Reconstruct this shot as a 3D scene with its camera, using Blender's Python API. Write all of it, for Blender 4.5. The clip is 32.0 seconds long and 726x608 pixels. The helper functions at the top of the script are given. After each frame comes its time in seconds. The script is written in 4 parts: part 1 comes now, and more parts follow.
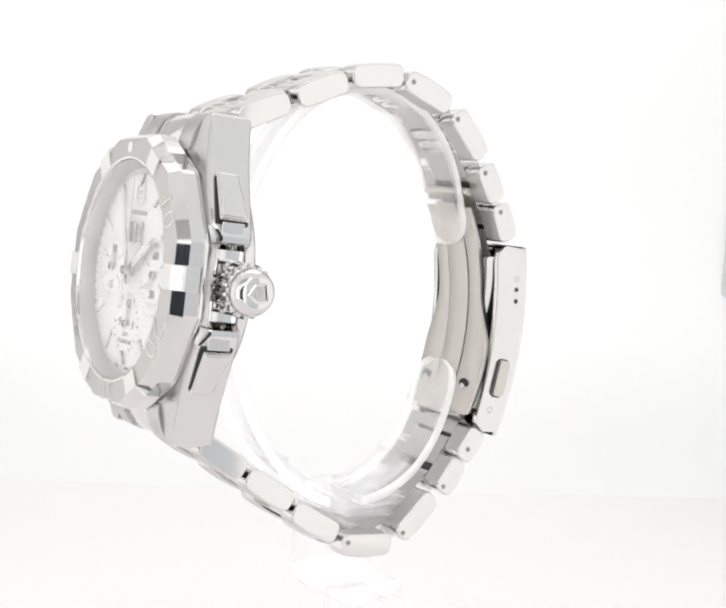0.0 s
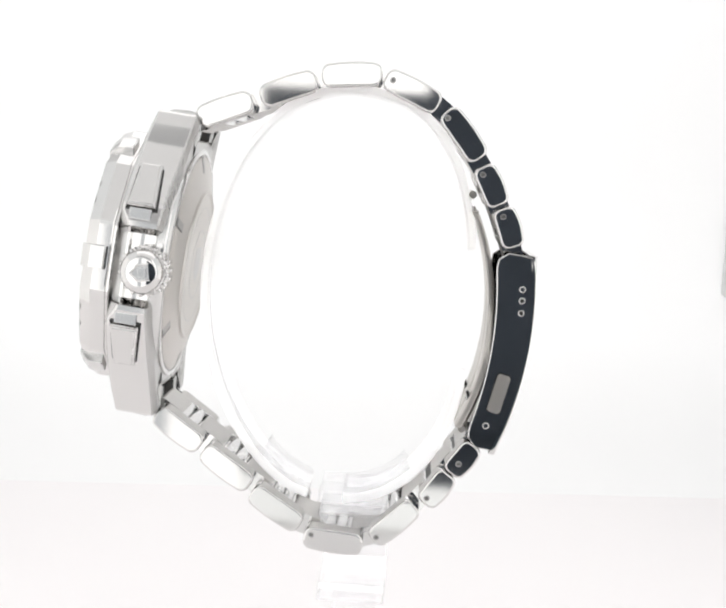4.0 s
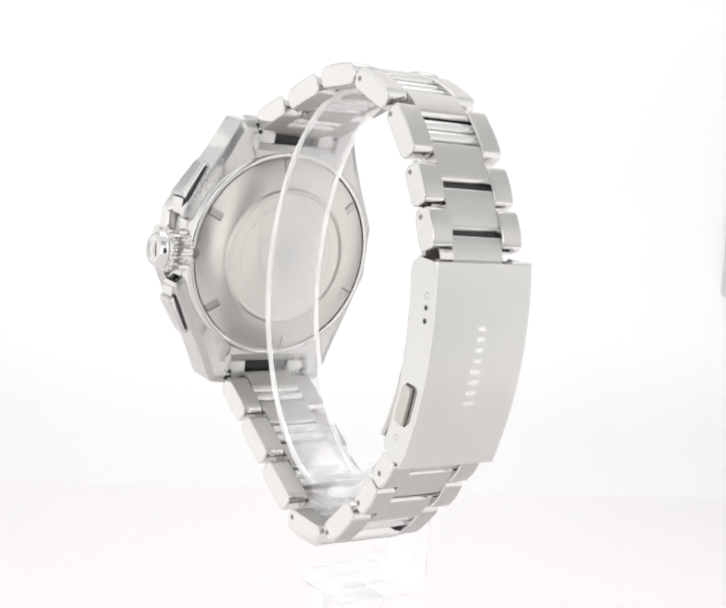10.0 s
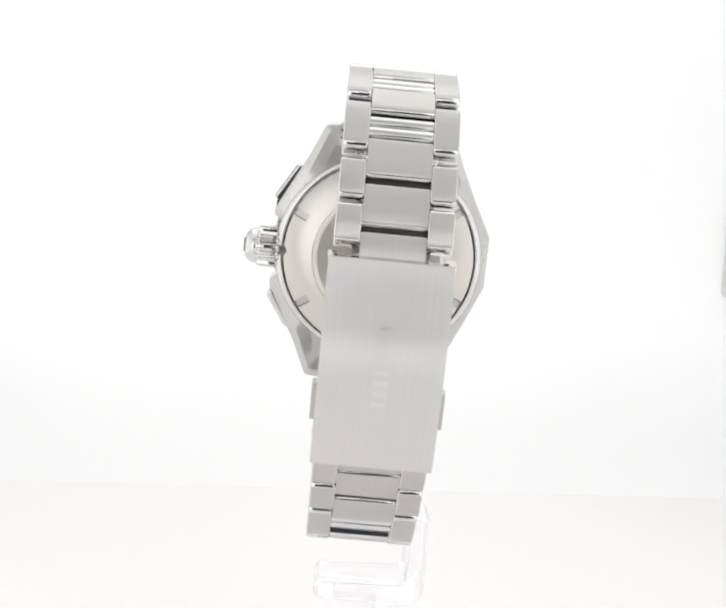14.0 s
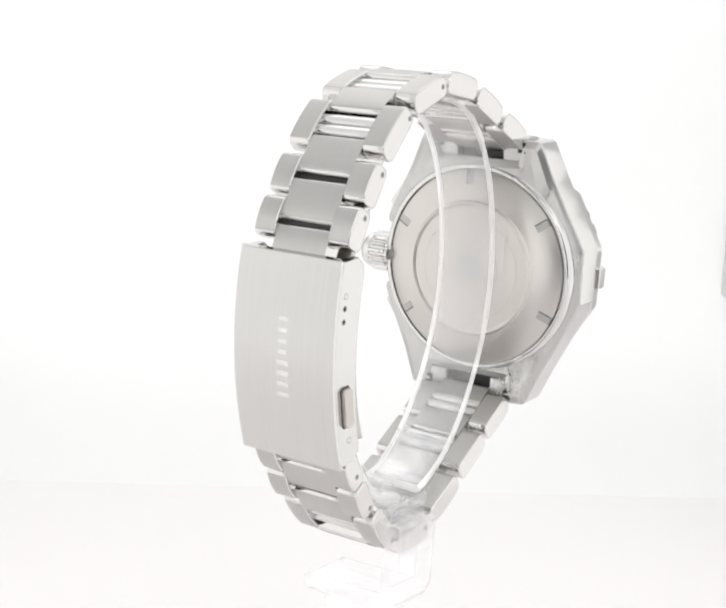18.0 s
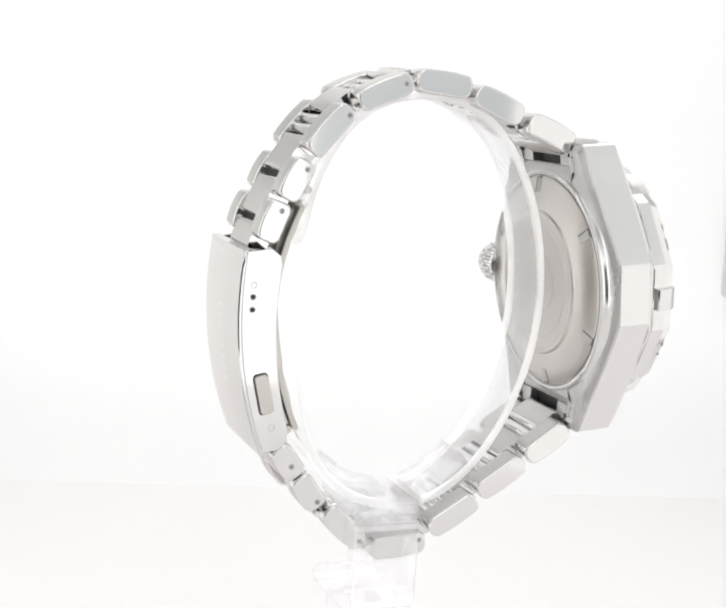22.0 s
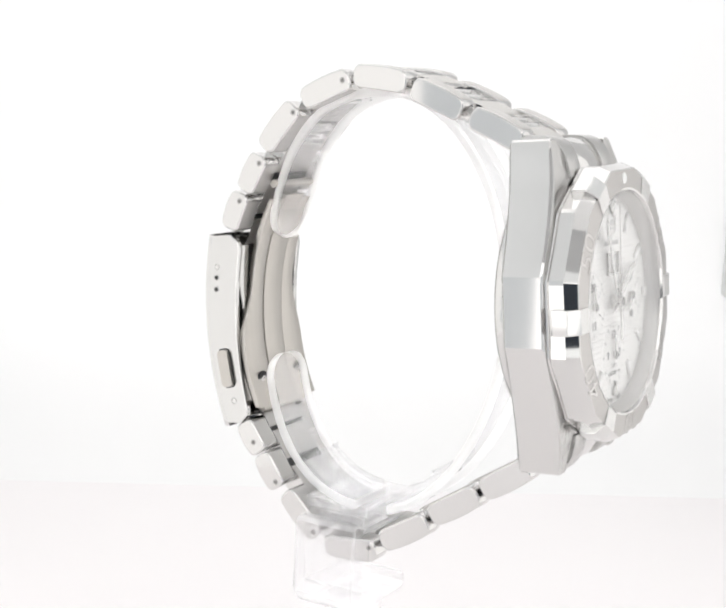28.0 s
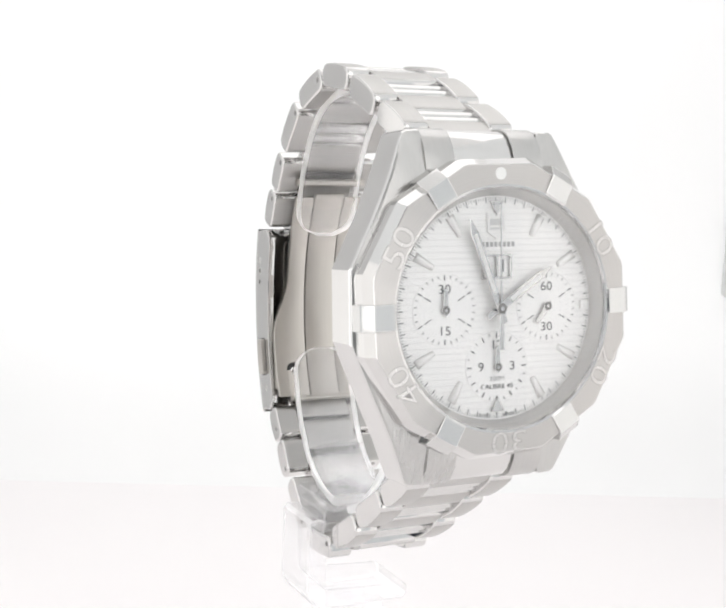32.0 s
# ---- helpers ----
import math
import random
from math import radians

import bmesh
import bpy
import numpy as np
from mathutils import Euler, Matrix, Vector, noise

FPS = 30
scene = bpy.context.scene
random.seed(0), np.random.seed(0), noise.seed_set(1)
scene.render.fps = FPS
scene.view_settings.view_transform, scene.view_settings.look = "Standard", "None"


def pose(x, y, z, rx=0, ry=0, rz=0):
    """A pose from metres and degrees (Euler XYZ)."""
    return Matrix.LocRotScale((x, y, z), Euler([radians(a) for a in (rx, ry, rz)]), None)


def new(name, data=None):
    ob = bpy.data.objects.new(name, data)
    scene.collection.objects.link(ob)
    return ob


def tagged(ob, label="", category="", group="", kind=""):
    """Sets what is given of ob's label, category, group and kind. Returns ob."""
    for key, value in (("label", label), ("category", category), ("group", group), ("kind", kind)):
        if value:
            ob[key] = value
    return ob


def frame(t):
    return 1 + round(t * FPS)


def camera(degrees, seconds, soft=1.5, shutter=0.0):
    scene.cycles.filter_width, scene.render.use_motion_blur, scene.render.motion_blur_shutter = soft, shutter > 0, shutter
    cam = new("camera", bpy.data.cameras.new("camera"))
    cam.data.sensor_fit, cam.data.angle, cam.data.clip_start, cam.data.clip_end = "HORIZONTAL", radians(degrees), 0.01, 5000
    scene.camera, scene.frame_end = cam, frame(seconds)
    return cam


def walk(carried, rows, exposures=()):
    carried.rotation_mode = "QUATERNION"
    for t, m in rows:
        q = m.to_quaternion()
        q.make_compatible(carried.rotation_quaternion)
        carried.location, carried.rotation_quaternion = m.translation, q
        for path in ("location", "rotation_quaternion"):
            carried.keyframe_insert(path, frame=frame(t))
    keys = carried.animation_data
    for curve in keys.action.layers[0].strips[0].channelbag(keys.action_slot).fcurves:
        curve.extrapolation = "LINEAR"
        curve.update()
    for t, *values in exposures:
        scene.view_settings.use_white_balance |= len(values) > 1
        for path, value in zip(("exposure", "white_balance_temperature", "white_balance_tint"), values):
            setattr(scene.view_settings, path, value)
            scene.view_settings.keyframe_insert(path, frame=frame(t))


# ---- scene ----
# The watch turns on a clear stand inside a small white light tent.
# Lens 31.2 degrees, camera 216 mm from the turning axis.
EYE = (0.0, -0.216, 0.125)
cam = camera(31.156, 32.0, soft=2.4)
CAM_POSE = Matrix.Translation(EYE) @ pose(0, 0, 0, 0, 0, 0.3994) @ pose(0, 0, 0, 90 - 7.6369) @ pose(0, 0, 0, 0, 0, 3.5569)
walk(cam, [(0.0, CAM_POSE), (32.0, CAM_POSE)])

TURN_START, TURN_RATE = 15.4639, -8.6459      # degrees, degrees a second

# ---- light ----
world = bpy.data.worlds.new("world")
scene.world = world
world.use_nodes = True
world.node_tree.nodes["Background"].inputs[0].default_value = (0.9, 0.95, 1.0, 1)
world.node_tree.nodes["Background"].inputs[1].default_value = 0.03
scene.view_settings.exposure = 0.60


# ---- materials ----
def material(name):
    m = bpy.data.materials.new(name)
    m.use_nodes = True
    t = m.node_tree
    return m, t.nodes, t.links, t.nodes["Principled BSDF"]


def noise_node(nodes, links, scale, stretch=(1, 1, 1), detail=3.0):
    co = nodes.new("ShaderNodeTexCoord")
    mp = nodes.new("ShaderNodeMapping")
    mp.inputs["Scale"].default_value = stretch
    nz = nodes.new("ShaderNodeTexNoise")
    nz.inputs["Scale"].default_value = scale
    nz.inputs["Detail"].default_value = detail
    links.new(co.outputs["Object"], mp.inputs["Vector"])
    links.new(mp.outputs["Vector"], nz.inputs["Vector"])
    return nz


def ramp(nodes, links, src, lo, hi):
    r = nodes.new("ShaderNodeMapRange")
    r.inputs["To Min"].default_value, r.inputs["To Max"].default_value = lo, hi
    links.new(src, r.inputs["Value"])
    return r.outputs["Result"]


def steel(name, rough, color=(0.66, 0.655, 0.64), stretch=None, bump=0.0, spread=0.05, across=0.0):
    m, nodes, links, b = material(name)
    b.inputs["Base Color"].default_value = (*color, 1)
    b.inputs["Metallic"].default_value = 1.0
    if across:
        # brushed lengthwise: reflections spread across the strap
        tangent = nodes.new("ShaderNodeVectorTransform")
        tangent.vector_type, tangent.convert_from, tangent.convert_to = "VECTOR", "OBJECT", "WORLD"
        tangent.inputs[0].default_value = (1, 0, 0)
        links.new(tangent.outputs[0], b.inputs["Tangent"])
        b.inputs["Anisotropic"].default_value = across
    big = noise_node(nodes, links, 60.0)
    if stretch is None:
        links.new(ramp(nodes, links, big.outputs["Fac"], rough * 0.7, rough * 1.3), b.inputs["Roughness"])
    else:
        fine = noise_node(nodes, links, 1.0, stretch, 2.0)
        mix = nodes.new("ShaderNodeMath")
        mix.operation = "ADD"
        links.new(ramp(nodes, links, fine.outputs["Fac"], rough - spread, rough + spread), mix.inputs[0])
        links.new(ramp(nodes, links, big.outputs["Fac"], -0.03, 0.03), mix.inputs[1])
        links.new(mix.outputs[0], b.inputs["Roughness"])
        tone = nodes.new("ShaderNodeMix")
        tone.data_type = "RGBA"
        tone.inputs["A"].default_value = (*[c * 0.95 for c in color], 1)
        tone.inputs["B"].default_value = (*[min(1, c * 1.05) for c in color], 1)
        links.new(fine.outputs["Fac"], tone.inputs["Factor"])
        links.new(tone.outputs["Result"], b.inputs["Base Color"])
        bp = nodes.new("ShaderNodeBump")
        bp.inputs["Strength"].default_value = bump
        bp.inputs["Distance"].default_value = 0.00002
        links.new(fine.outputs["Fac"], bp.inputs["Height"])
        links.new(bp.outputs["Normal"], b.inputs["Normal"])
    return m


def ring_steel(name, rough, color, aniso=0.7):
    """Steel with fine brushing in circles round the head's axis."""
    m, nodes, links, b = material(name)
    b.inputs["Metallic"].default_value = 1.0
    co = nodes.new("ShaderNodeTexCoord")
    off = nodes.new("ShaderNodeVectorMath")
    off.operation = "SUBTRACT"
    off.inputs[1].default_value = (0.0, -0.0228, 0.0)
    links.new(co.outputs["Object"], off.inputs[0])
    flat = nodes.new("ShaderNodeVectorMath")
    flat.operation = "MULTIPLY"
    flat.inputs[1].default_value = (1, 1, 0)
    links.new(off.outputs[0], flat.inputs[0])
    radius = nodes.new("ShaderNodeVectorMath")
    radius.operation = "LENGTH"
    links.new(flat.outputs[0], radius.inputs[0])
    nz = nodes.new("ShaderNodeTexNoise")
    nz.noise_dimensions = "1D"
    nz.inputs["Scale"].default_value = 5000.0
    nz.inputs["Detail"].default_value = 2.0
    links.new(radius.outputs["Value"], nz.inputs["W"])
    big = noise_node(nodes, links, 90.0)
    add = nodes.new("ShaderNodeMath")
    add.operation = "ADD"
    links.new(ramp(nodes, links, nz.outputs["Fac"], rough - 0.03, rough + 0.03), add.inputs[0])
    links.new(ramp(nodes, links, big.outputs["Fac"], -0.03, 0.03), add.inputs[1])
    links.new(add.outputs[0], b.inputs["Roughness"])
    tone = nodes.new("ShaderNodeMix")
    tone.data_type = "RGBA"
    tone.inputs["A"].default_value = (*[c * 0.96 for c in color], 1)
    tone.inputs["B"].default_value = (*[c * 1.04 for c in color], 1)
    links.new(nz.outputs["Fac"], tone.inputs["Factor"])
    links.new(tone.outputs["Result"], b.inputs["Base Color"])
    round_dir = nodes.new("ShaderNodeVectorMath")
    round_dir.operation = "CROSS_PRODUCT"
    round_dir.inputs[0].default_value = (0, 0, 1)
    links.new(flat.outputs[0], round_dir.inputs[1])
    turn = nodes.new("ShaderNodeVectorTransform")
    turn.vector_type, turn.convert_from, turn.convert_to = "VECTOR", "OBJECT", "WORLD"
    links.new(round_dir.outputs[0], turn.inputs[0])
    unit = nodes.new("ShaderNodeVectorMath")
    unit.operation = "NORMALIZE"
    links.new(turn.outputs[0], unit.inputs[0])
    links.new(unit.outputs[0], b.inputs["Tangent"])
    b.inputs["Anisotropic"].default_value = aniso
    return m


def plain(name, color, rough=0.5, metal=0.0, vary=0.06, scale=400.0):
    m, nodes, links, b = material(name)
    nz = noise_node(nodes, links, scale)
    tone = nodes.new("ShaderNodeMix")
    tone.data_type = "RGBA"
    tone.inputs["A"].default_value = (*[c * (1 - vary) for c in color], 1)
    tone.inputs["B"].default_value = (*[min(1, c * (1 + vary)) for c in color], 1)
    links.new(nz.outputs["Fac"], tone.inputs["Factor"])
    links.new(tone.outputs["Result"], b.inputs["Base Color"])
    b.inputs["Roughness"].default_value = rough
    b.inputs["Metallic"].default_value = metal
    return m


def milky_boost(nodes, links):
    """White lobes facing up and down, summed to brighten plastic beyond the light received."""
    milk = None
    for kind, side, much in (("ShaderNodeBsdfDiffuse", 1, 1.0), ("ShaderNodeBsdfTranslucent", -1, 1.0), ("ShaderNodeBsdfTranslucent", 1, 0.9)):
        soft = nodes.new(kind)
        soft.inputs["Color"].default_value = (much, much, much, 1)
        upward = nodes.new("ShaderNodeCombineXYZ")
        upward.inputs[2].default_value = side
        links.new(upward.outputs[0], soft.inputs["Normal"])
        if milk:
            both = nodes.new("ShaderNodeAddShader")
            links.new(milk.outputs[0], both.inputs[0])
            links.new(soft.outputs[0], both.inputs[1])
            soft = both
        milk = soft
    return milk


def edge_plastic(name, least, most):
    """Polished cut edges of the acrylic: clear face on, bright with reflected light at a slant."""
    m = bpy.data.materials.new(name)
    m.use_nodes = True
    nodes, links = m.node_tree.nodes, m.node_tree.links
    nodes.remove(nodes["Principled BSDF"])
    thru = nodes.new("ShaderNodeBsdfTransparent")
    milk = milky_boost(nodes, links)
    nz = noise_node(nodes, links, 220.0)
    mix = nodes.new("ShaderNodeMixShader")
    links.new(ramp(nodes, links, nz.outputs["Fac"], least, most), mix.inputs[0])
    links.new(thru.outputs[0], mix.inputs[1])
    links.new(milk.outputs[0], mix.inputs[2])
    gloss = nodes.new("ShaderNodeBsdfGlossy")
    gloss.inputs["Roughness"].default_value = 0.12
    slant = nodes.new("ShaderNodeLayerWeight")
    slant.inputs["Blend"].default_value = 0.5
    root = nodes.new("ShaderNodeMath")
    root.operation = "POWER"
    root.inputs[1].default_value = 3.0
    links.new(slant.outputs["Facing"], root.inputs[0])
    top = nodes.new("ShaderNodeMixShader")
    links.new(ramp(nodes, links, root.outputs[0], 0.04, 0.8), top.inputs[0])
    links.new(mix.outputs[0], top.inputs[1])
    links.new(gloss.outputs[0], top.inputs[2])
    links.new(top.outputs[0], nodes["Material Output"].inputs["Surface"])
    return m


def clear(name, ior, haze=1.0, tint=(1, 1, 1), cloud=0.0):
    """Clear plastic or glass: light goes straight through, part of it bent, with mirror gloss on top."""
    m = bpy.data.materials.new(name)
    m.use_nodes = True
    nodes, links = m.node_tree.nodes, m.node_tree.links
    nodes.remove(nodes["Principled BSDF"])
    out = nodes["Material Output"]
    thru = nodes.new("ShaderNodeBsdfTransparent")
    thru.inputs["Color"].default_value = (*tint, 1)
    bent = nodes.new("ShaderNodeBsdfGlass")
    bent.inputs["IOR"].default_value = ior
    bent.inputs["Color"].default_value = (*tint, 1)
    nz = noise_node(nodes, links, 150.0)
    links.new(ramp(nodes, links, nz.outputs["Fac"], 0.0, 0.04), bent.inputs["Roughness"])
    mix = nodes.new("ShaderNodeMixShader")
    mix.inputs[0].default_value = haze
    links.new(thru.outputs[0], mix.inputs[1])
    links.new(bent.outputs[0], mix.inputs[2])
    if cloud:
        scatter = milky_boost(nodes, links)
        hazy = nodes.new("ShaderNodeMixShader")
        patch = noise_node(nodes, links, 120.0, (1, 0.35, 1))
        links.new(ramp(nodes, links, patch.outputs["Fac"], 0.0, cloud * 2), hazy.inputs[0])
        links.new(mix.outputs[0], hazy.inputs[1])
        links.new(scatter.outputs[0], hazy.inputs[2])
        mix = hazy
    gloss = nodes.new("ShaderNodeBsdfGlossy")
    gloss.inputs["Roughness"].default_value = 0.02
    edge = nodes.new("ShaderNodeLayerWeight")
    edge.inputs["Blend"].default_value = 0.5
    power = nodes.new("ShaderNodeMath")
    power.operation = "POWER"
    power.inputs[1].default_value = 4.0
    links.new(edge.outputs["Facing"], power.inputs[0])
    top = nodes.new("ShaderNodeMixShader")
    links.new(ramp(nodes, links, power.outputs[0], 0.045, 0.5), top.inputs[0])
    links.new(mix.outputs[0], top.inputs[1])
    links.new(gloss.outputs[0], top.inputs[2])
    links.new(top.outputs[0], out.inputs["Surface"])
    return m


def fabric(name, glow, color=(1, 1, 1), albedo=0.4, uneven=0.22, foot=0.0):
    """Diffusion fabric of the tent; its glow, set per panel, stands for outside lamps."""
    m, nodes, links, b = material(name)
    b.inputs["Base Color"].default_value = (*[albedo] * 3, 1)
    b.inputs["Roughness"].default_value = 0.9
    nz = noise_node(nodes, links, 9.0, (1, 1, 1), 1.0)
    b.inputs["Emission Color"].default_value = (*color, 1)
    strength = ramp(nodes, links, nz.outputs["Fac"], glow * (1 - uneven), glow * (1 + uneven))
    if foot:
        # glow painted weaker towards the table by height, blending sheet into floor
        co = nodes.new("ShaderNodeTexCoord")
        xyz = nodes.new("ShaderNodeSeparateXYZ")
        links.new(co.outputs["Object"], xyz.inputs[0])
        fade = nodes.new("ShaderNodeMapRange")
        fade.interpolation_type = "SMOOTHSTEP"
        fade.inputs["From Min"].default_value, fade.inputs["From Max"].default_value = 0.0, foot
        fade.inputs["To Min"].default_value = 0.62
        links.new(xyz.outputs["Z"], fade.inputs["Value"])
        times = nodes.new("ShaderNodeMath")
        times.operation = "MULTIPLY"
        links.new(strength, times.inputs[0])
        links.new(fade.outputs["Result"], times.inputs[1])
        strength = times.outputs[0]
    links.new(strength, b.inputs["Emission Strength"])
    return m


POLISHED = steel("polished_steel", 0.06, (0.70, 0.69, 0.68))
BRUSHED = steel("brushed_steel", 0.40, (0.61, 0.598, 0.582), (6000, 90, 90), 0.03, 0.035, 1.0)
COVER = steel("clasp_cover_steel", 0.39, (0.75, 0.74, 0.722), (6000, 60, 60), 0.02, 0.02, 1.0)
BACK_STEEL = ring_steel("case_back_steel", 0.30, (0.62, 0.595, 0.565), 0.75)
BEZEL_TOP = ring_steel("bezel_top_steel", 0.3, (0.53, 0.513, 0.50), 0.85)
NUMERAL_FILL = ring_steel("numeral_steel", 0.28, (0.62, 0.602, 0.59), 0.6)
SATIN = steel("satin_steel", 0.28, (0.55, 0.543, 0.532), (3000, 400, 400), 0.0, 0.008, 0.4)
LETTER = steel("bright_engraving", 0.35, (0.79, 0.78, 0.77))
FLANGE = plain("brushed_flange", (0.64, 0.625, 0.61), 0.4, 0.6, 0.05, 500)
BAR = steel("polished_bar_steel", 0.17, (0.68, 0.675, 0.665))
INNER = steel("inner_steel", 0.30, (0.56, 0.535, 0.50), (2500, 90, 90), 0.03, 0.04, 0.5)
CLASP_SIDE = steel("clasp_side_steel", 0.07, (0.67, 0.665, 0.655))
MARKER = plain("bright_marker_steel", (0.90, 0.895, 0.885), 0.35, 0.55, 0.03)
PIN_RIM = steel("pin_rim_steel", 0.28, (0.55, 0.545, 0.535))
NUMERAL_EDGE = steel("numeral_edge_steel", 0.32, (0.40, 0.39, 0.38))
HOLE_GREY = steel("shaded_steel", 0.35, (0.22, 0.215, 0.21))
# near-black, stands in for shade inside gaps, slots and holes
PIN_DARK = plain("dark_hole", (0.02, 0.02, 0.02), 0.5)
DIAL = plain("silver_dial", (0.95, 0.945, 0.935), 0.42, 0.5, 0.015, 900)
SUBDIAL = plain("silver_sub_dial", (0.93, 0.925, 0.915), 0.38, 0.5, 0.015, 900)
GROOVE = plain("dial_groove", (0.84, 0.835, 0.825), 0.5, 0.0, 0.04)
PRINT = plain("dark_print", (0.17, 0.17, 0.175), 0.6, 0.0, 0.05)
SOFT_PRINT = plain("grey_print", (0.42, 0.42, 0.42), 0.6, 0.0, 0.05)
FAINT_PRINT = plain("faint_print", (0.68, 0.68, 0.68), 0.5, 0.0, 0.05)
LUME = plain("pale_lume", (0.86, 0.865, 0.85), 0.6, 0.0, 0.03)
ENGRAVED = steel("engraved_steel", 0.38, (0.47, 0.46, 0.45))
ACRYLIC = clear("clear_acrylic", 1.4, 0.08, (0.99, 0.99, 0.993), 0.065)
ACRYLIC_SOLID = clear("solid_acrylic", 1.45, 0.2, (0.99, 0.99, 0.993), 0.025)
ACRYLIC_EDGE = edge_plastic("acrylic_cut_edge", 0.6, 0.85)
ACRYLIC_FOOT = edge_plastic("acrylic_foot_edge", 0.12, 0.3)
SAPPHIRE = clear("crystal_glass", 1.3, 0.0, (0.99, 0.99, 0.99))
FLOOR_MAT = plain("white_table", (0.935, 0.91, 0.915), 0.5, 0.0, 0.01, 8)
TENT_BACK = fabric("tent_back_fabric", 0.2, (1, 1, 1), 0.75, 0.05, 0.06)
TENT_SIDE = fabric("tent_side_fabric", 0.17)
SIDE_LAMP = fabric("side_lamp_diffuser", 0.54, (1.0, 0.985, 0.965))
TENT_TOP = fabric("tent_top_fabric", 0.40, (1.0, 0.99, 0.985))
TOP_LAMP = fabric("top_lamp_diffuser", 0.80, (1.0, 0.985, 0.98))
TENT_FRONT = fabric("tent_front_fabric", 0.86, (1.0, 0.99, 0.975))
TENT_LOW = fabric("tent_low_fabric", 0.6, (0.98, 1.0, 0.99))
TENT_MIDDLE = fabric("tent_middle_fabric", 0.42, (0.98, 1.0, 1.0))
DIM_UPPER = fabric("dim_upper_fabric", 0.10, (0.97, 0.99, 1.0))
TENT_UPPER_SIDE = fabric("tent_upper_side_fabric", 0.36, (0.96, 0.99, 1.0))
DIM_CORNER = fabric("dim_corner_panel", 0.24, (0.86, 0.94, 1.0))
HOOD = plain("dark_hood", (0.10, 0.12, 0.15), 0.8, 0.0, 0.2, 40)
POST = plain("grey_tent_clip", (0.68, 0.69, 0.685), 0.6)

# ---- spaces ----
# Watch space, in millimetres: x to the crown side, y up, z out of the dial; it sits on the turning axis.
MM = 0.001
ROOT_FROM_WATCH = Matrix((
    (0.297788, -0.010148, -0.954578, -0.00072613),
    (-0.954024, 0.032511, -0.297961, 0.00232631),
    (0.034058, 0.999420, 0.0, -0.00042644),
    (0, 0, 0, 1)))
watch, stand = new("wristwatch"), new("watch_stand")
# Head space: the dial's centre, with z along its normal; the head leans back.
LEAN = 5.6
DIAL_CENTRE = (0.0, -22.75, 42.35)
HEAD = Matrix.Translation(DIAL_CENTRE) @ pose(0, 0, 0, -LEAN)
LOCAL = Matrix.Identity(4)


def part(name, bm, mats, parent, label="", space=LOCAL, smooth=32, kind="", crisp=True):
    """One mesh object under a thing or a part; bm is in millimetres of the given space."""
    mats = mats if isinstance(mats, (list, tuple)) else [mats]
    bmesh.ops.recalc_face_normals(bm, faces=bm.faces[:])
    flat = [len(f.verts) > 4 or crisp and max(abs(c) for c in f.normal) > 0.9997 for f in bm.faces]
    bm.transform(Matrix.Scale(MM, 4) @ space)
    me = bpy.data.meshes.new(name)
    bm.to_mesh(me)
    bm.free()
    for m in mats:
        me.materials.append(m)
    me.shade_smooth()
    me.set_sharp_from_angle(angle=radians(smooth))
    for face, on in zip(me.polygons, flat):
        if on:
            face.use_smooth = False
    ob = new(name, me)
    ob.parent = parent
    if parent in (watch, stand):
        ob.matrix_basis = ROOT_FROM_WATCH
    return tagged(ob, label, kind=kind)


def add_prism(bm, outline, h0, h1, axis="z", mat=0, bevel=0.0, seg=2):
    """Extrudes a 2D outline between h0 and h1 along an axis. For x the outline is (y, z), for y it is (x, z)."""
    place = {"z": lambda p, h: (p[0], p[1], h), "x": lambda p, h: (h, p[0], p[1]), "y": lambda p, h: (p[0], h, p[1])}[axis]
    a = [bm.verts.new(place(p, h0)) for p in outline]
    b = [bm.verts.new(place(p, h1)) for p in outline]
    n = len(outline)
    faces = [bm.faces.new(a[::-1]), bm.faces.new(b)]
    rims = list(faces[0].edges) + list(faces[1].edges)
    for i in range(n):
        faces.append(bm.faces.new((a[i], a[(i + 1) % n], b[(i + 1) % n], b[i])))
    for f in faces:
        f.material_index = mat
    if bevel:
        bmesh.ops.bevel(bm, geom=rims, offset=bevel, segments=seg, profile=0.6, affect="EDGES", clamp_overlap=True)
    return faces


def add_box(bm, x0, x1, y0, y1, z0, z1, mat=0, bevel=0.0, seg=2):
    start = set(bm.edges)
    vs = [bm.verts.new((x, y, z)) for x in (x0, x1) for y in (y0, y1) for z in (z0, z1)]
    for q in ((0, 1, 3, 2), (4, 6, 7, 5), (0, 4, 5, 1), (2, 3, 7, 6), (0, 2, 6, 4), (1, 5, 7, 3)):
        bm.faces.new([vs[i] for i in q]).material_index = mat
    if bevel:
        bmesh.ops.bevel(bm, geom=[e for e in bm.edges if e not in start], offset=bevel, segments=seg, profile=0.6, affect="EDGES", clamp_overlap=True)


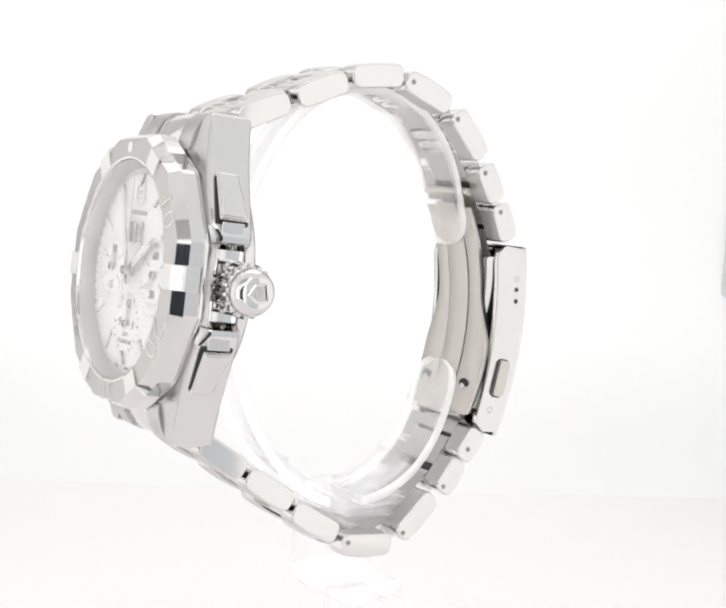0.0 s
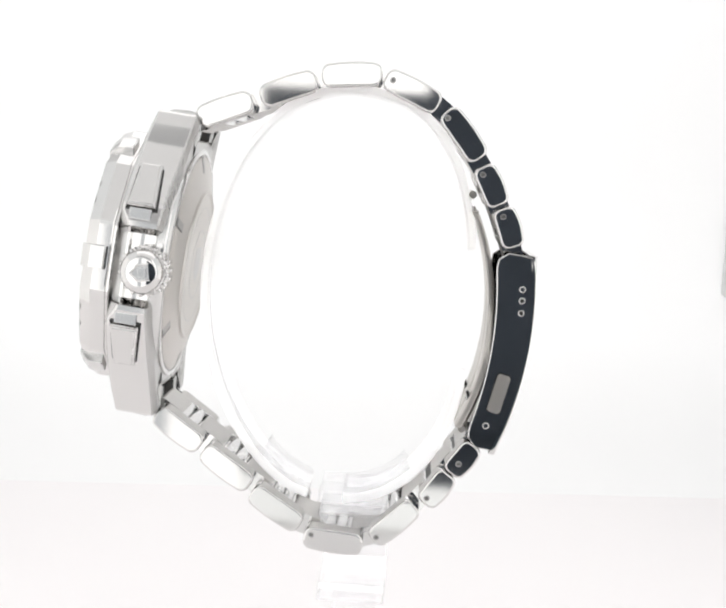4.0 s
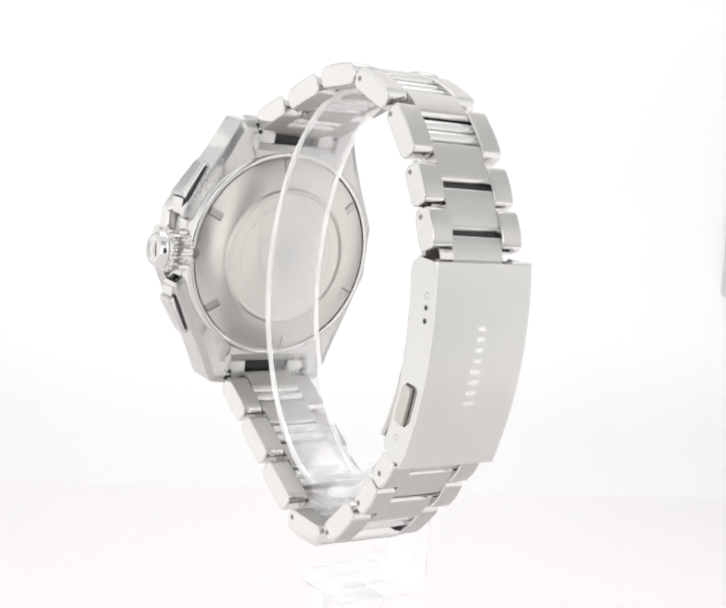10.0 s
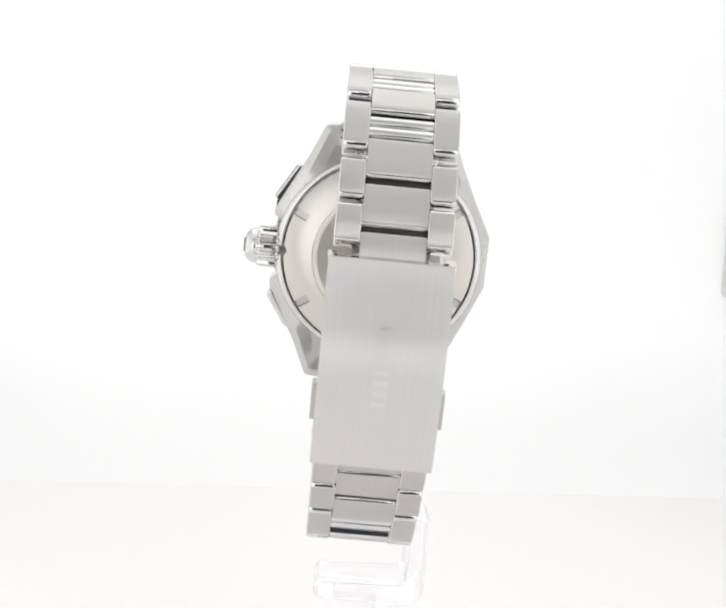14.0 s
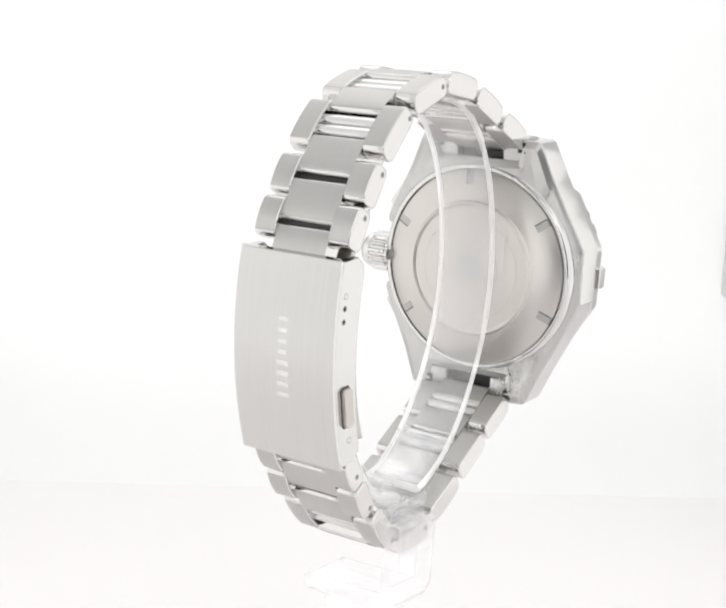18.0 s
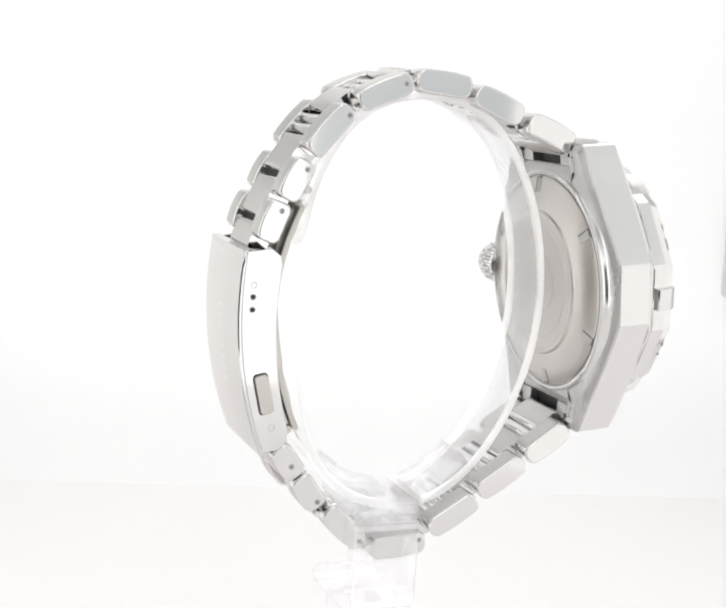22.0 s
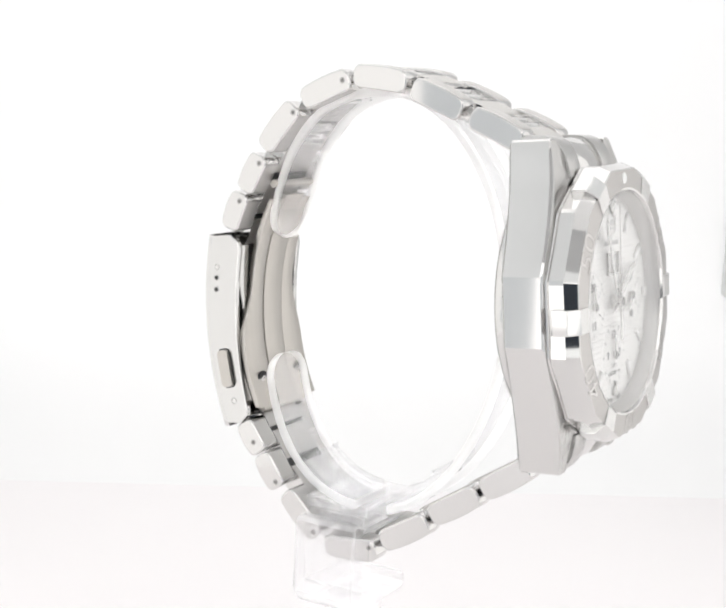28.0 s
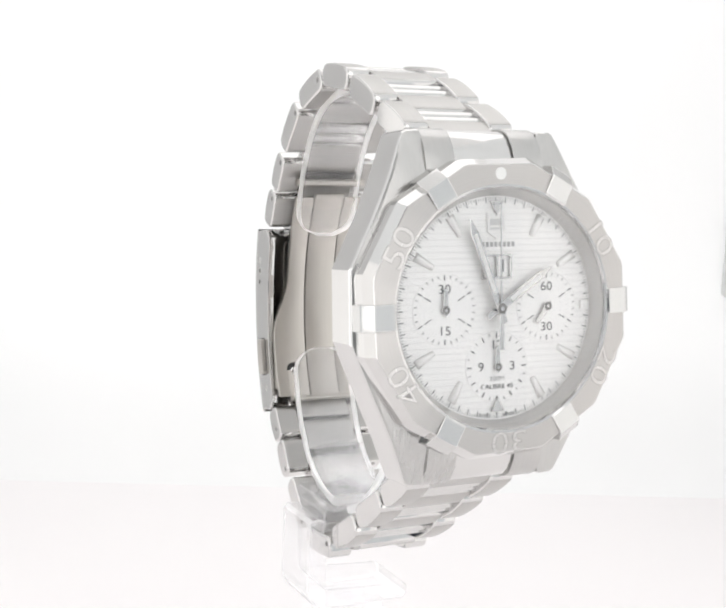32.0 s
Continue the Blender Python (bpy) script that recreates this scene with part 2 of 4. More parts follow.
def add_lathe(bm, profile, n=96, cx=0.0, cy=0.0, mat=0, closed=False):
    """Turns (radius, height) pairs about z."""
    rings = []
    for r, h in profile:
        if r <= 1e-6:
            rings.append([bm.verts.new((cx, cy, h))])
        else:
            rings.append([bm.verts.new((cx + r * math.cos(2 * math.pi * k / n), cy + r * math.sin(2 * math.pi * k / n), h)) for k in range(n)])
    pairs = list(zip(rings, rings[1:])) + ([(rings[-1], rings[0])] if closed else [])
    for a, b in pairs:
        for k in range(n):
            if len(a) == 1 and len(b) == 1:
                continue
            if len(a) == 1:
                f = bm.faces.new((a[0], b[k], b[(k + 1) % n]))
            elif len(b) == 1:
                f = bm.faces.new((a[k], a[(k + 1) % n], b[0]))
            else:
                f = bm.faces.new((a[k], a[(k + 1) % n], b[(k + 1) % n], b[k]))
            f.material_index = mat


def add_quads(bm, pairs, x0, x1, mat=0, bevel=0.0):
    start = set(bm.edges)
    rows = [[bm.verts.new((x, p[0], p[1])) for x in (x0, x1) for p in pq] for pq in pairs]
    for a, b in zip(rows, rows[1:]):
        for i, j in ((0, 1), (1, 3), (3, 2), (2, 0)):
            bm.faces.new((a[i], a[j], b[j], b[i])).material_index = mat
    for r in (rows[0], rows[-1]):
        bm.faces.new((r[0], r[1], r[3], r[2])).material_index = mat
    if bevel:
        bm.normal_update()
        geom = [e for e in bm.edges if e not in start and (len(e.link_faces) == 2 and e.calc_face_angle(0) > 0.6)]
        bmesh.ops.bevel(bm, geom=geom, offset=bevel, segments=2, profile=0.6, affect="EDGES", clamp_overlap=True)


def rounded(l, h, radius, bulge=0.0, n=5):
    """A rounded rectangle l by h about the origin, its upper side bulging."""
    r = min(radius, h * 0.48)
    pts = []
    for cx, cy, a0 in ((l / 2 - r, h / 2 - r, 0), (-l / 2 + r, h / 2 - r, 90), (-l / 2 + r, -h / 2 + r, 180), (l / 2 - r, -h / 2 + r, 270)):
        for k in range(n + 1):
            a = radians(a0 + 90 * k / n)
            pts.append((cx + r * math.cos(a), cy + r * math.sin(a)))
        if a0 == 0 and bulge:
            for k in (1, 2, 3):
                s = k / 4
                pts.append(((l / 2 - r) * (1 - 2 * s), h / 2 + bulge * 4 * s * (1 - s)))
    return pts


def text_bm(body, size, depth, wide=1.0, grow=0.0):
    """The characters of body as a solid mesh, centred, height along y."""
    cu = bpy.data.curves.new("text", "FONT")
    cu.body, cu.size, cu.extrude, cu.align_x, cu.align_y = body, size, depth / 2, "CENTER", "CENTER"
    cu.resolution_u = 3
    cu.offset = grow
    ob = bpy.data.objects.new("text", cu)
    scene.collection.objects.link(ob)
    bpy.context.view_layer.update()
    me = ob.to_mesh()
    bm = bmesh.new()
    bm.from_mesh(me)
    ob.to_mesh_clear()
    bpy.data.objects.remove(ob)
    bpy.data.curves.remove(cu)
    bm.transform(Matrix.Diagonal((wide, 1, 1, 1)))
    return bm


def write(name, body, size, x, y, z, turn, mat, parent, depth=0.05, wide=1.0, tilt=0.0, space=None, grow=0.0):
    bm = text_bm(body, size, depth, wide, grow)
    return part(name, bm, mat, parent, space=(space or FACE) @ pose(x, y, z, 0, 0, turn) @ pose(0, 0, 0, tilt))


def clock(hours, r):
    a = radians(hours * 30)
    return r * math.sin(a), r * math.cos(a)


# ---- the tent ----
def panel(name, x0, x1, y0, y1, z0, z1, mat, label, category):
    bm = bmesh.new()
    add_box(bm, x0, x1, y0, y1, z0, z1)
    me = bpy.data.meshes.new(name)
    bm.to_mesh(me)
    bm.free()
    me.materials.append(mat)
    return tagged(new(name, me), label, category, kind="structure")


HALF, BACK, FRONT, TOP = 0.20, 0.265, -0.250, 0.42
panel("floor", -0.30, 0.30, -0.50, 0.40, -0.012, 0.0, FLOOR_MAT, "smooth white table top under the stand", "floor")
# The back sheet stands slightly askew and curves into the table.
bm = bmesh.new()
cove = 0.085
profile = [(0.0, TOP), (0.0, 0.25), (0.0, 0.12)] + [(-cove * (1 - math.cos(radians(a))), cove * (1 - math.sin(radians(a))) - 0.0006) for a in range(0, 91, 9)]
rows = [[bm.verts.new((x, y, z)) for y, z in profile] for x in (-0.30, 0.30)]
for k in range(len(profile) - 1):
    bm.faces.new((rows[0][k], rows[1][k], rows[1][k + 1], rows[0][k + 1]))
bm.transform(Matrix.Translation((0, BACK + 0.041, 0)) @ pose(0, 0, 0, 0, 0, 8.0))
back_me = bpy.data.meshes.new("wall_back")
bm.to_mesh(back_me)
bm.free()
back_me.shade_smooth()
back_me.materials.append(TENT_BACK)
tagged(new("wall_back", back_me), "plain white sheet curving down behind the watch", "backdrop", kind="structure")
bm = bmesh.new()
add_box(bm, 0.1442, 0.1640, 0.3180, 0.3250, 0.0652, 0.1453, 0, 0.0027, 3)
clip_me = bpy.data.meshes.new("tent_clip")
bm.to_mesh(clip_me)
bm.free()
clip_me.materials.append(POST)
tagged(new("tent_clip", clip_me), "pale grey clip holding the white sheet", "clip", kind="structure")
for name, x0, x1 in (("wall_left", -HALF - 0.004, -HALF), ("wall_right", HALF, HALF + 0.004)):
    panel(name, x0, x1, 0.1305, BACK + 0.12, 0.0, TOP, TENT_SIDE, "white fabric side of the light tent", "wall")
for name, x0, x1 in (("lamp_panel_left", -HALF - 0.004, -HALF), ("lamp_panel_right", HALF, HALF + 0.004)):
    panel(name, x0, x1, -0.15, 0.13, 0.0, 0.21, SIDE_LAMP, "glowing white lamp diffuser beside the table", "lamp panel")
# unseen dim bluish panels added so the steel reflects a darker zone
panel("dim_panel_left", -HALF - 0.004, -HALF, -0.2145, -0.1505, 0.0, 0.21, DIM_CORNER, "added dim bluish panel before the side lamp, for reflections", "wall")
panel("wall_end_left", -HALF - 0.004, -HALF, FRONT, -0.215, 0.0, 0.21, TENT_FRONT, "white fabric beside the tent front", "wall")
panel("dim_panel_right", HALF, HALF + 0.004, FRONT, -0.1505, 0.0, 0.21, DIM_CORNER, "added dim bluish panel before the side lamp, for reflections", "wall")
for name, x0, x1 in (("wall_upper_left", -HALF - 0.004, -HALF), ("wall_upper_right", HALF, HALF + 0.004)):
    panel(name, x0, x1, FRONT, 0.13, 0.2105, TOP, TENT_UPPER_SIDE, "white fabric above the side lamp", "wall")
panel("ceiling", -HALF, HALF, FRONT, BACK + 0.12, TOP, TOP + 0.004, TENT_TOP, "glowing white diffusion fabric roof of the tent", "ceiling")
panel("lamp_panel_top", -0.19, 0.19, 0.0, 0.28, TOP - 0.006, TOP - 0.001, TOP_LAMP, "glowing white lamp panel under the tent roof", "lamp panel")
# the front has an opening for the lens and a low slot along the table
bm = bmesh.new()
for x0, x1, z0, z1 in ((-0.085, -0.058, 0.002, 0.205), (0.105, HALF, 0.002, 0.205), (-0.0575, 0.0, 0.155, 0.1815), (-0.0575, 0.084, 0.182, 0.205), (0.084, 0.1045, 0.118, 0.205)):
    add_box(bm, x0, x1, FRONT - 0.004, FRONT, z0, z1)
front_me = bpy.data.meshes.new("wall_front")
bm.to_mesh(front_me)
bm.free()
front_me.materials.append(TENT_FRONT)
tagged(new("wall_front", front_me), "white fabric front with an opening for the lens", "wall", kind="structure")
panel("wall_front_low", -0.0575, 0.1045, FRONT - 0.004, FRONT, 0.002, 0.018, TENT_LOW, "low white edge of the tent front", "wall")
# another added dim panel, darkening reflections next to the opening
panel("dim_panel_front", -0.104, -0.085, FRONT - 0.004, FRONT, 0.0, 0.205, DIM_CORNER, "added dim bluish panel beside the lens opening, for reflections", "wall")
panel("wall_front_left", -HALF, -0.1045, FRONT - 0.004, FRONT, 0.0, 0.205, TENT_FRONT, "white fabric front of the tent", "wall")
panel("wall_front_middle", -HALF, 0.0995, FRONT - 0.004, FRONT, 0.2055, 0.265, TENT_MIDDLE, "white fabric above the lens opening", "wall")
# unseen upper front, its glow turned down so upper flanks reflect grey
panel("wall_front_upper", -HALF, 0.0995, FRONT - 0.004, FRONT, 0.2655, TOP, DIM_UPPER, "unseen upper tent front, glow lowered to darken reflections", "wall")
panel("wall_front_right", 0.10, HALF, FRONT - 0.004, FRONT, 0.2055, TOP, TENT_FRONT, "white fabric above the tent front", "wall")
hood = bmesh.new()
add_box(hood, -0.19, 0.19, -0.48, FRONT - 0.006, 0.001, 0.26)
hood_front = max(hood.faces, key=lambda f: f.calc_center_median().y)
bmesh.ops.delete(hood, geom=[hood_front], context="FACES_ONLY")
hood_me = bpy.data.meshes.new("camera_hood")
hood.to_mesh(hood_me)
hood.free()
hood_me.materials.append(HOOD)
tagged(new("camera_hood", hood_me), "black cloth hood round the lens opening", "hood", kind="structure")

# ---- the watch ----
tagged(watch, "steel chronograph wristwatch with silver dial, hung on a clear stand", "watch")


def case_outline():
    """(x, y) round the case; the crown side has a pocket, the other side a middle facet."""
    tip = [(9.4, 20.6), (9.4, 24.3), (9.7, 24.55), (11.5, 24.45), (12.1, 24.15), (12.45, 23.5)]
    right = tip + [(14.75, 18.3), (19.9, 8.6), (20.5, 7.0), (20.4, 6.2), (19.9, 5.9), (19.85, 5.1)]
    left_up = [(20.95, 5.6), (17.4, 12.4), (14.55, 18.3)] + tip[::-1]
    left_dn = [(20.95, -4.3)] + [(x, -y) for x, y in left_up[1:]]
    pts = list(right) + [(x, -y) for x, y in right[::-1]]
    pts += [(-x, y) for x, y in left_dn[::-1]] + [(-x, y) for x, y in left_up]
    fine = []
    for (x0, y0), (x1, y1) in zip(pts, pts[1:] + pts[:1]):
        n = max(1, round(math.hypot(x1 - x0, y1 - y0) / 1.3))
        fine += [(x0 + (x1 - x0) * k / n, y0 + (y1 - y0) * k / n) for k in range(n)]
    return fine


def build_case():
    bm = bmesh.new()
    pts = case_outline()
    n = len(pts)

    def ring(inset, h, droop=0.0, pocket=0.0, middle=0.0, bend=1.3, neck=0.0):
        """One loop round the case: set in, at a height, lower at the lugs, with the crown pocket."""
        out = []
        for x, y in pts:
            far = min(1.0, max(0.0, (abs(y) - 4.5) / 19.5))
            step = inset + (middle if x < -16 and -4.4 < y < 5.7 else 0.0)
            k = 1 - step / math.hypot(x, y)
            px = x * k
            if x > 15 and abs(y) < 6.0:
                px -= pocket * min(1.0, (6.0 - abs(y)) / 0.9)
            low = 0.0
            if x > 0:
                g = min(1.0, max(0.0, (9.2 - abs(y)) / 3.0))
                low = neck * g * g * (3 - 2 * g)
            out.append(bm.verts.new((px, y * k, h - low - droop * far ** bend)))
        return out

    rings = [ring(4.2, -10.0, 0.6), ring(1.5, -9.35, 1.9, 0.2), ring(0.22, -8.85, 1.95, 0.6), ring(0.0, -8.55, 2.05, 0.9),
             ring(0.0, -6.4, 1.95, 1.0), ring(0.0, -4.2, 1.75, 0.9, neck=0.75), ring(0.0, -3.1, 1.75, 0.6, 0.0, 2.2, 1.5),
             ring(0.2, -2.8, 1.8, 0.45, 0.12, 2.8, 1.4), ring(0.5, -2.66, 1.85, 0.2, 0.15, 3.2, 0.95), ring(0.95, -2.6, 1.85, 0.0, 0.1, 3.4, 0.45)]
    angles = np.unwrap([math.atan2(y, x) for x, y in pts])
    for i in range(1, n):
        angles[i] = min(angles[i], angles[i - 1] - 1e-3)
    for r, h in ((18.9, -2.55), (18.4, -2.55)):
        rings.append([bm.verts.new((r * math.cos(a), r * math.sin(a), h)) for a in angles])
    for k, (a, b) in enumerate(zip(rings, rings[1:])):
        for i in range(n):
            j = (i + 1) % n
            f = bm.faces.new((a[i], a[j], b[j], b[i]))
            f.material_index = 0 if 3 <= k < 7 else 1
    bm.faces.new(rings[0]).material_index = 1
    bm.faces.new(rings[-1][::-1]).material_index = 1
    return bm


case = part("case", build_case(), [POLISHED, SATIN], watch, "steel case with polished flanks and brushed lugs", HEAD, 22)

bm = bmesh.new()
add_lathe(bm, [(0, -12.4), (11.7, -12.4), (11.9, -12.5), (12.3, -12.62), (12.5, -12.55), (12.6, -12.35), (12.75, -12.2), (17.95, -11.0), (18.15, -10.85), (18.2, -9.3), (0, -9.3)], 144)
case_back = part("case_back", bm, BACK_STEEL, watch, "round brushed steel screw-down case back", HEAD, 25)
bm = bmesh.new()
add_lathe(bm, [(18.36, -9.2), (18.36, -10.7), (18.5, -10.92), (18.9, -10.98), (19.35, -10.75), (19.7, -10.2), (19.8, -9.7), (19.8, -8.9)], 144, closed=True)
part("case_back_rim", bm, BAR, case_back, "polished ring round the case back", HEAD, 40)
bm = bmesh.new()
add_lathe(bm, [(18.16, -9.9), (18.4, -9.9), (18.4, -9.6), (18.16, -9.6)], 96, closed=True)
part("rim_gap", bm, PIN_DARK, case_back, "thin dark gap inside the polished ring", HEAD)
# faint round emblem in the middle: two engraved rings and a plain shield
bm = bmesh.new()
add_lathe(bm, [(5.6, -12.43), (5.6, -12.38), (5.85, -12.38), (5.85, -12.43)], 96, closed=True)
add_lathe(bm, [(9.6, -12.42), (9.6, -12.38), (9.75, -12.38), (9.75, -12.42)], 96, closed=True)
add_prism(bm, [(-2.6, 2.9), (2.6, 2.9), (2.6, -1.2), (0, -3.1), (-2.6, -1.2)], -12.425, -12.38, "z")
part("back_emblem", bm, SATIN, case_back, "faint engraved shield inside rings", HEAD)
for k in range(6):
    bm = bmesh.new()
    x, y = clock(k * 2 + 1 / 6, 16.9)
    add_box(bm, -0.75, 0.75, -1.45, 1.3, -0.03, 0.03)
    notch = part("tool_notch", bm, ENGRAVED, case_back, "", HEAD @ pose(x, y, -11.26, 0, 0, -k * 60 - 5) @ pose(0, 0, 0, 12.5))
    # dark strips on two sides paint the shade of a cut notch
    bm = bmesh.new()
    add_box(bm, -0.75, 0.75, 1.05, 1.33, -0.05, 0.02)
    add_box(bm, 0.5, 0.78, -1.4, 1.05, -0.05, 0.02)
    part("notch_shade", bm, HOLE_GREY, notch, "", HEAD @ pose(x, y, -11.26, 0, 0, -k * 60 - 5) @ pose(0, 0, 0, 12.5))


BEZEL = HEAD @ pose(0, 0, 0, 0, 0, 1.8)        # the turning ring stands a little off twelve


def bezel_outline(apothem):
    """Twelve flats with softened corners."""
    pts = []
    r = apothem / math.cos(radians(15))
    for k in range(12):
        for a in (-0.9, 0.9):
            t = radians(15 + 30 * k + a)
            pts.append((r * math.sin(t), r * math.cos(t)))
    return pts


def build_bezel():
    bm = bmesh.new()
    levels = [(19.3, -2.75), (20.05, -2.72), (20.22, -2.6), (20.24, -2.3), (20.12, -2.2), (20.26, -2.1), (20.32, -1.95), (20.32, 0.15), (20.26, 0.28), (19.55, 1.9), (19.42, 2.0)]
    solid = [[bm.verts.new((x, y, h)) for x, y in bezel_outline(i)] for i, h in levels]
    n = len(solid[0])
    for a, b in zip(solid, solid[1:]):
        for k in range(n):
            bm.faces.new((a[k], a[(k + 1) % n], b[(k + 1) % n], b[k])).material_index = 0
    # the brushed top face joins the rim to a fine inner circle
    sub, corners, circ = 5, bezel_outline(20.0), []
    for r, h in ((16.9, 2.28), (16.6, 2.25), (16.4, 1.9), (16.4, -2.7)):
        circ.append([])
        for k in range(n):
            (x, y), (x2, y2) = corners[k], corners[(k + 1) % n]
            a0, a1 = math.atan2(x, y), math.atan2(x2, y2)
            if a1 < a0:
                a1 += 2 * math.pi
            for s in range(sub):
                a = a0 + (a1 - a0) * s / sub
                circ[-1].append(bm.verts.new((r * math.sin(a), r * math.cos(a), h)))
    m = n * sub
    top = solid[-1]
    for k in range(n):
        arc = [circ[0][(k * sub + s) % m] for s in range(sub + 1)]
        bm.faces.new([top[k], top[(k + 1) % n], *arc[::-1]]).material_index = 1
    for a, b in zip(circ, circ[1:]):
        for k in range(m):
            bm.faces.new((a[k], a[(k + 1) % m], b[(k + 1) % m], b[k])).material_index = 0
    low = solid[0]
    for k in range(n):
        arc = [circ[-1][(k * sub + s) % m] for s in range(sub + 1)]
        bm.faces.new([low[(k + 1) % n], low[k], *arc]).material_index = 0
    return bm


bezel = part("bezel", build_bezel(), [POLISHED, BEZEL_TOP], watch, "twelve-sided steel diving bezel with raised tabs and engraved minutes", BEZEL, 14)
for k in range(6):
    bm = bmesh.new()
    prof = [(16.65, 1.2), (16.65, 2.28), (16.95, 2.42), (19.75, 2.36), (20.98, 1.12), (21.2, 0.8), (21.28, -1.35), (21.1, -1.6), (19.0, -1.6)]
    add_prism(bm, prof, -1.8, 1.8, "x", 0, 0.16, 2)
    bm.normal_update()
    for f in bm.faces:
        f.material_index = 1 if f.normal.z > 0.9 else 0
    part("bezel_tab", bm, [BAR, BEZEL_TOP], bezel, "", BEZEL @ pose(0, 0, 0, 0, 0, -(30 + 60 * k)), 20)
for hours, body in ((2, "10"), (4, "20"), (6, "30"), (8, "40"), (10, "50")):
    x, y = clock(hours, 18.05)
    write("numeral_outline", body, 4.4, x, y, 2.13, -hours * 30, NUMERAL_EDGE, bezel, 0.07, 1.35, -7.0, BEZEL, 0.05)
    write("engraved_numeral", body, 4.4, x, y, 2.145, -hours * 30, NUMERAL_FILL, bezel, 0.07, 1.35, -7.0, BEZEL, -0.03)
bm = bmesh.new()
add_lathe(bm, [(0, 2.25), (0.75, 2.25), (0.85, 2.18), (0.85, 1.7)], 32)
part("bezel_pip", bm, LUME, bezel, "pale round luminous pip", BEZEL @ pose(0, 18.3, 0))

# dial side
DIAL_SINK = -0.25
FACE = HEAD @ pose(0, 0, DIAL_SINK)
bm = bmesh.new()
add_lathe(bm, [(15.4, 0.0), (15.45, 0.4), (16.35, 1.9), (16.39, 1.9), (16.39, -0.3), (15.4, -0.3)], 128, closed=True)
flange = part("dial_flange", bm, FLANGE, watch, "silver inner ring with fine minute lines", FACE)
bm = bmesh.new()
for k in range(120):
    a = 2 * math.pi * k / 120
    m4 = Matrix.Rotation(-a, 4, "Z") @ Matrix.Translation((0, 15.9, 1.12)) @ Matrix.Rotation(radians(54), 4, "X")
    w = 0.05 if k % 2 else 0.08
    vs = [bm.verts.new(m4 @ Vector(p)) for p in ((-w, -0.6, 0.03), (w, -0.6, 0.03), (w, 0.6, 0.03), (-w, 0.6, 0.03))]
    bm.faces.new(vs)
part("flange_lines", bm, FAINT_PRINT, flange, "", FACE, kind="stuff")

bm = bmesh.new()
add_lathe(bm, [(0, -0.08), (15.45, -0.08), (15.45, -0.5), (0, -0.5)], 128)
dial = part("dial", bm, GROOVE, watch, "silver dial with fine horizontal lines and three counters", FACE)
bm = bmesh.new()
pitch, R = 0.86, 15.42
rows = int(R / pitch) + 1
for k in range(-rows, rows + 1):
    y0, y1 = k * pitch + 0.07, (k + 1) * pitch - 0.07
    y0, y1 = max(y0, -R + 0.02), min(y1, R - 0.02)
    if y1 - y0 < 0.1:
        continue
    lower, upper = [], []
    for s in range(7):
        y = y0 + (y1 - y0) * s / 6
        lower.append((-math.sqrt(R * R - y * y), y))
        upper.append((math.sqrt(R * R - y * y), y))
    add_prism(bm, upper + lower[::-1], -0.08, 0.0, "z")
part("dial_strips", bm, DIAL, dial, "", FACE, 20, kind="stuff")
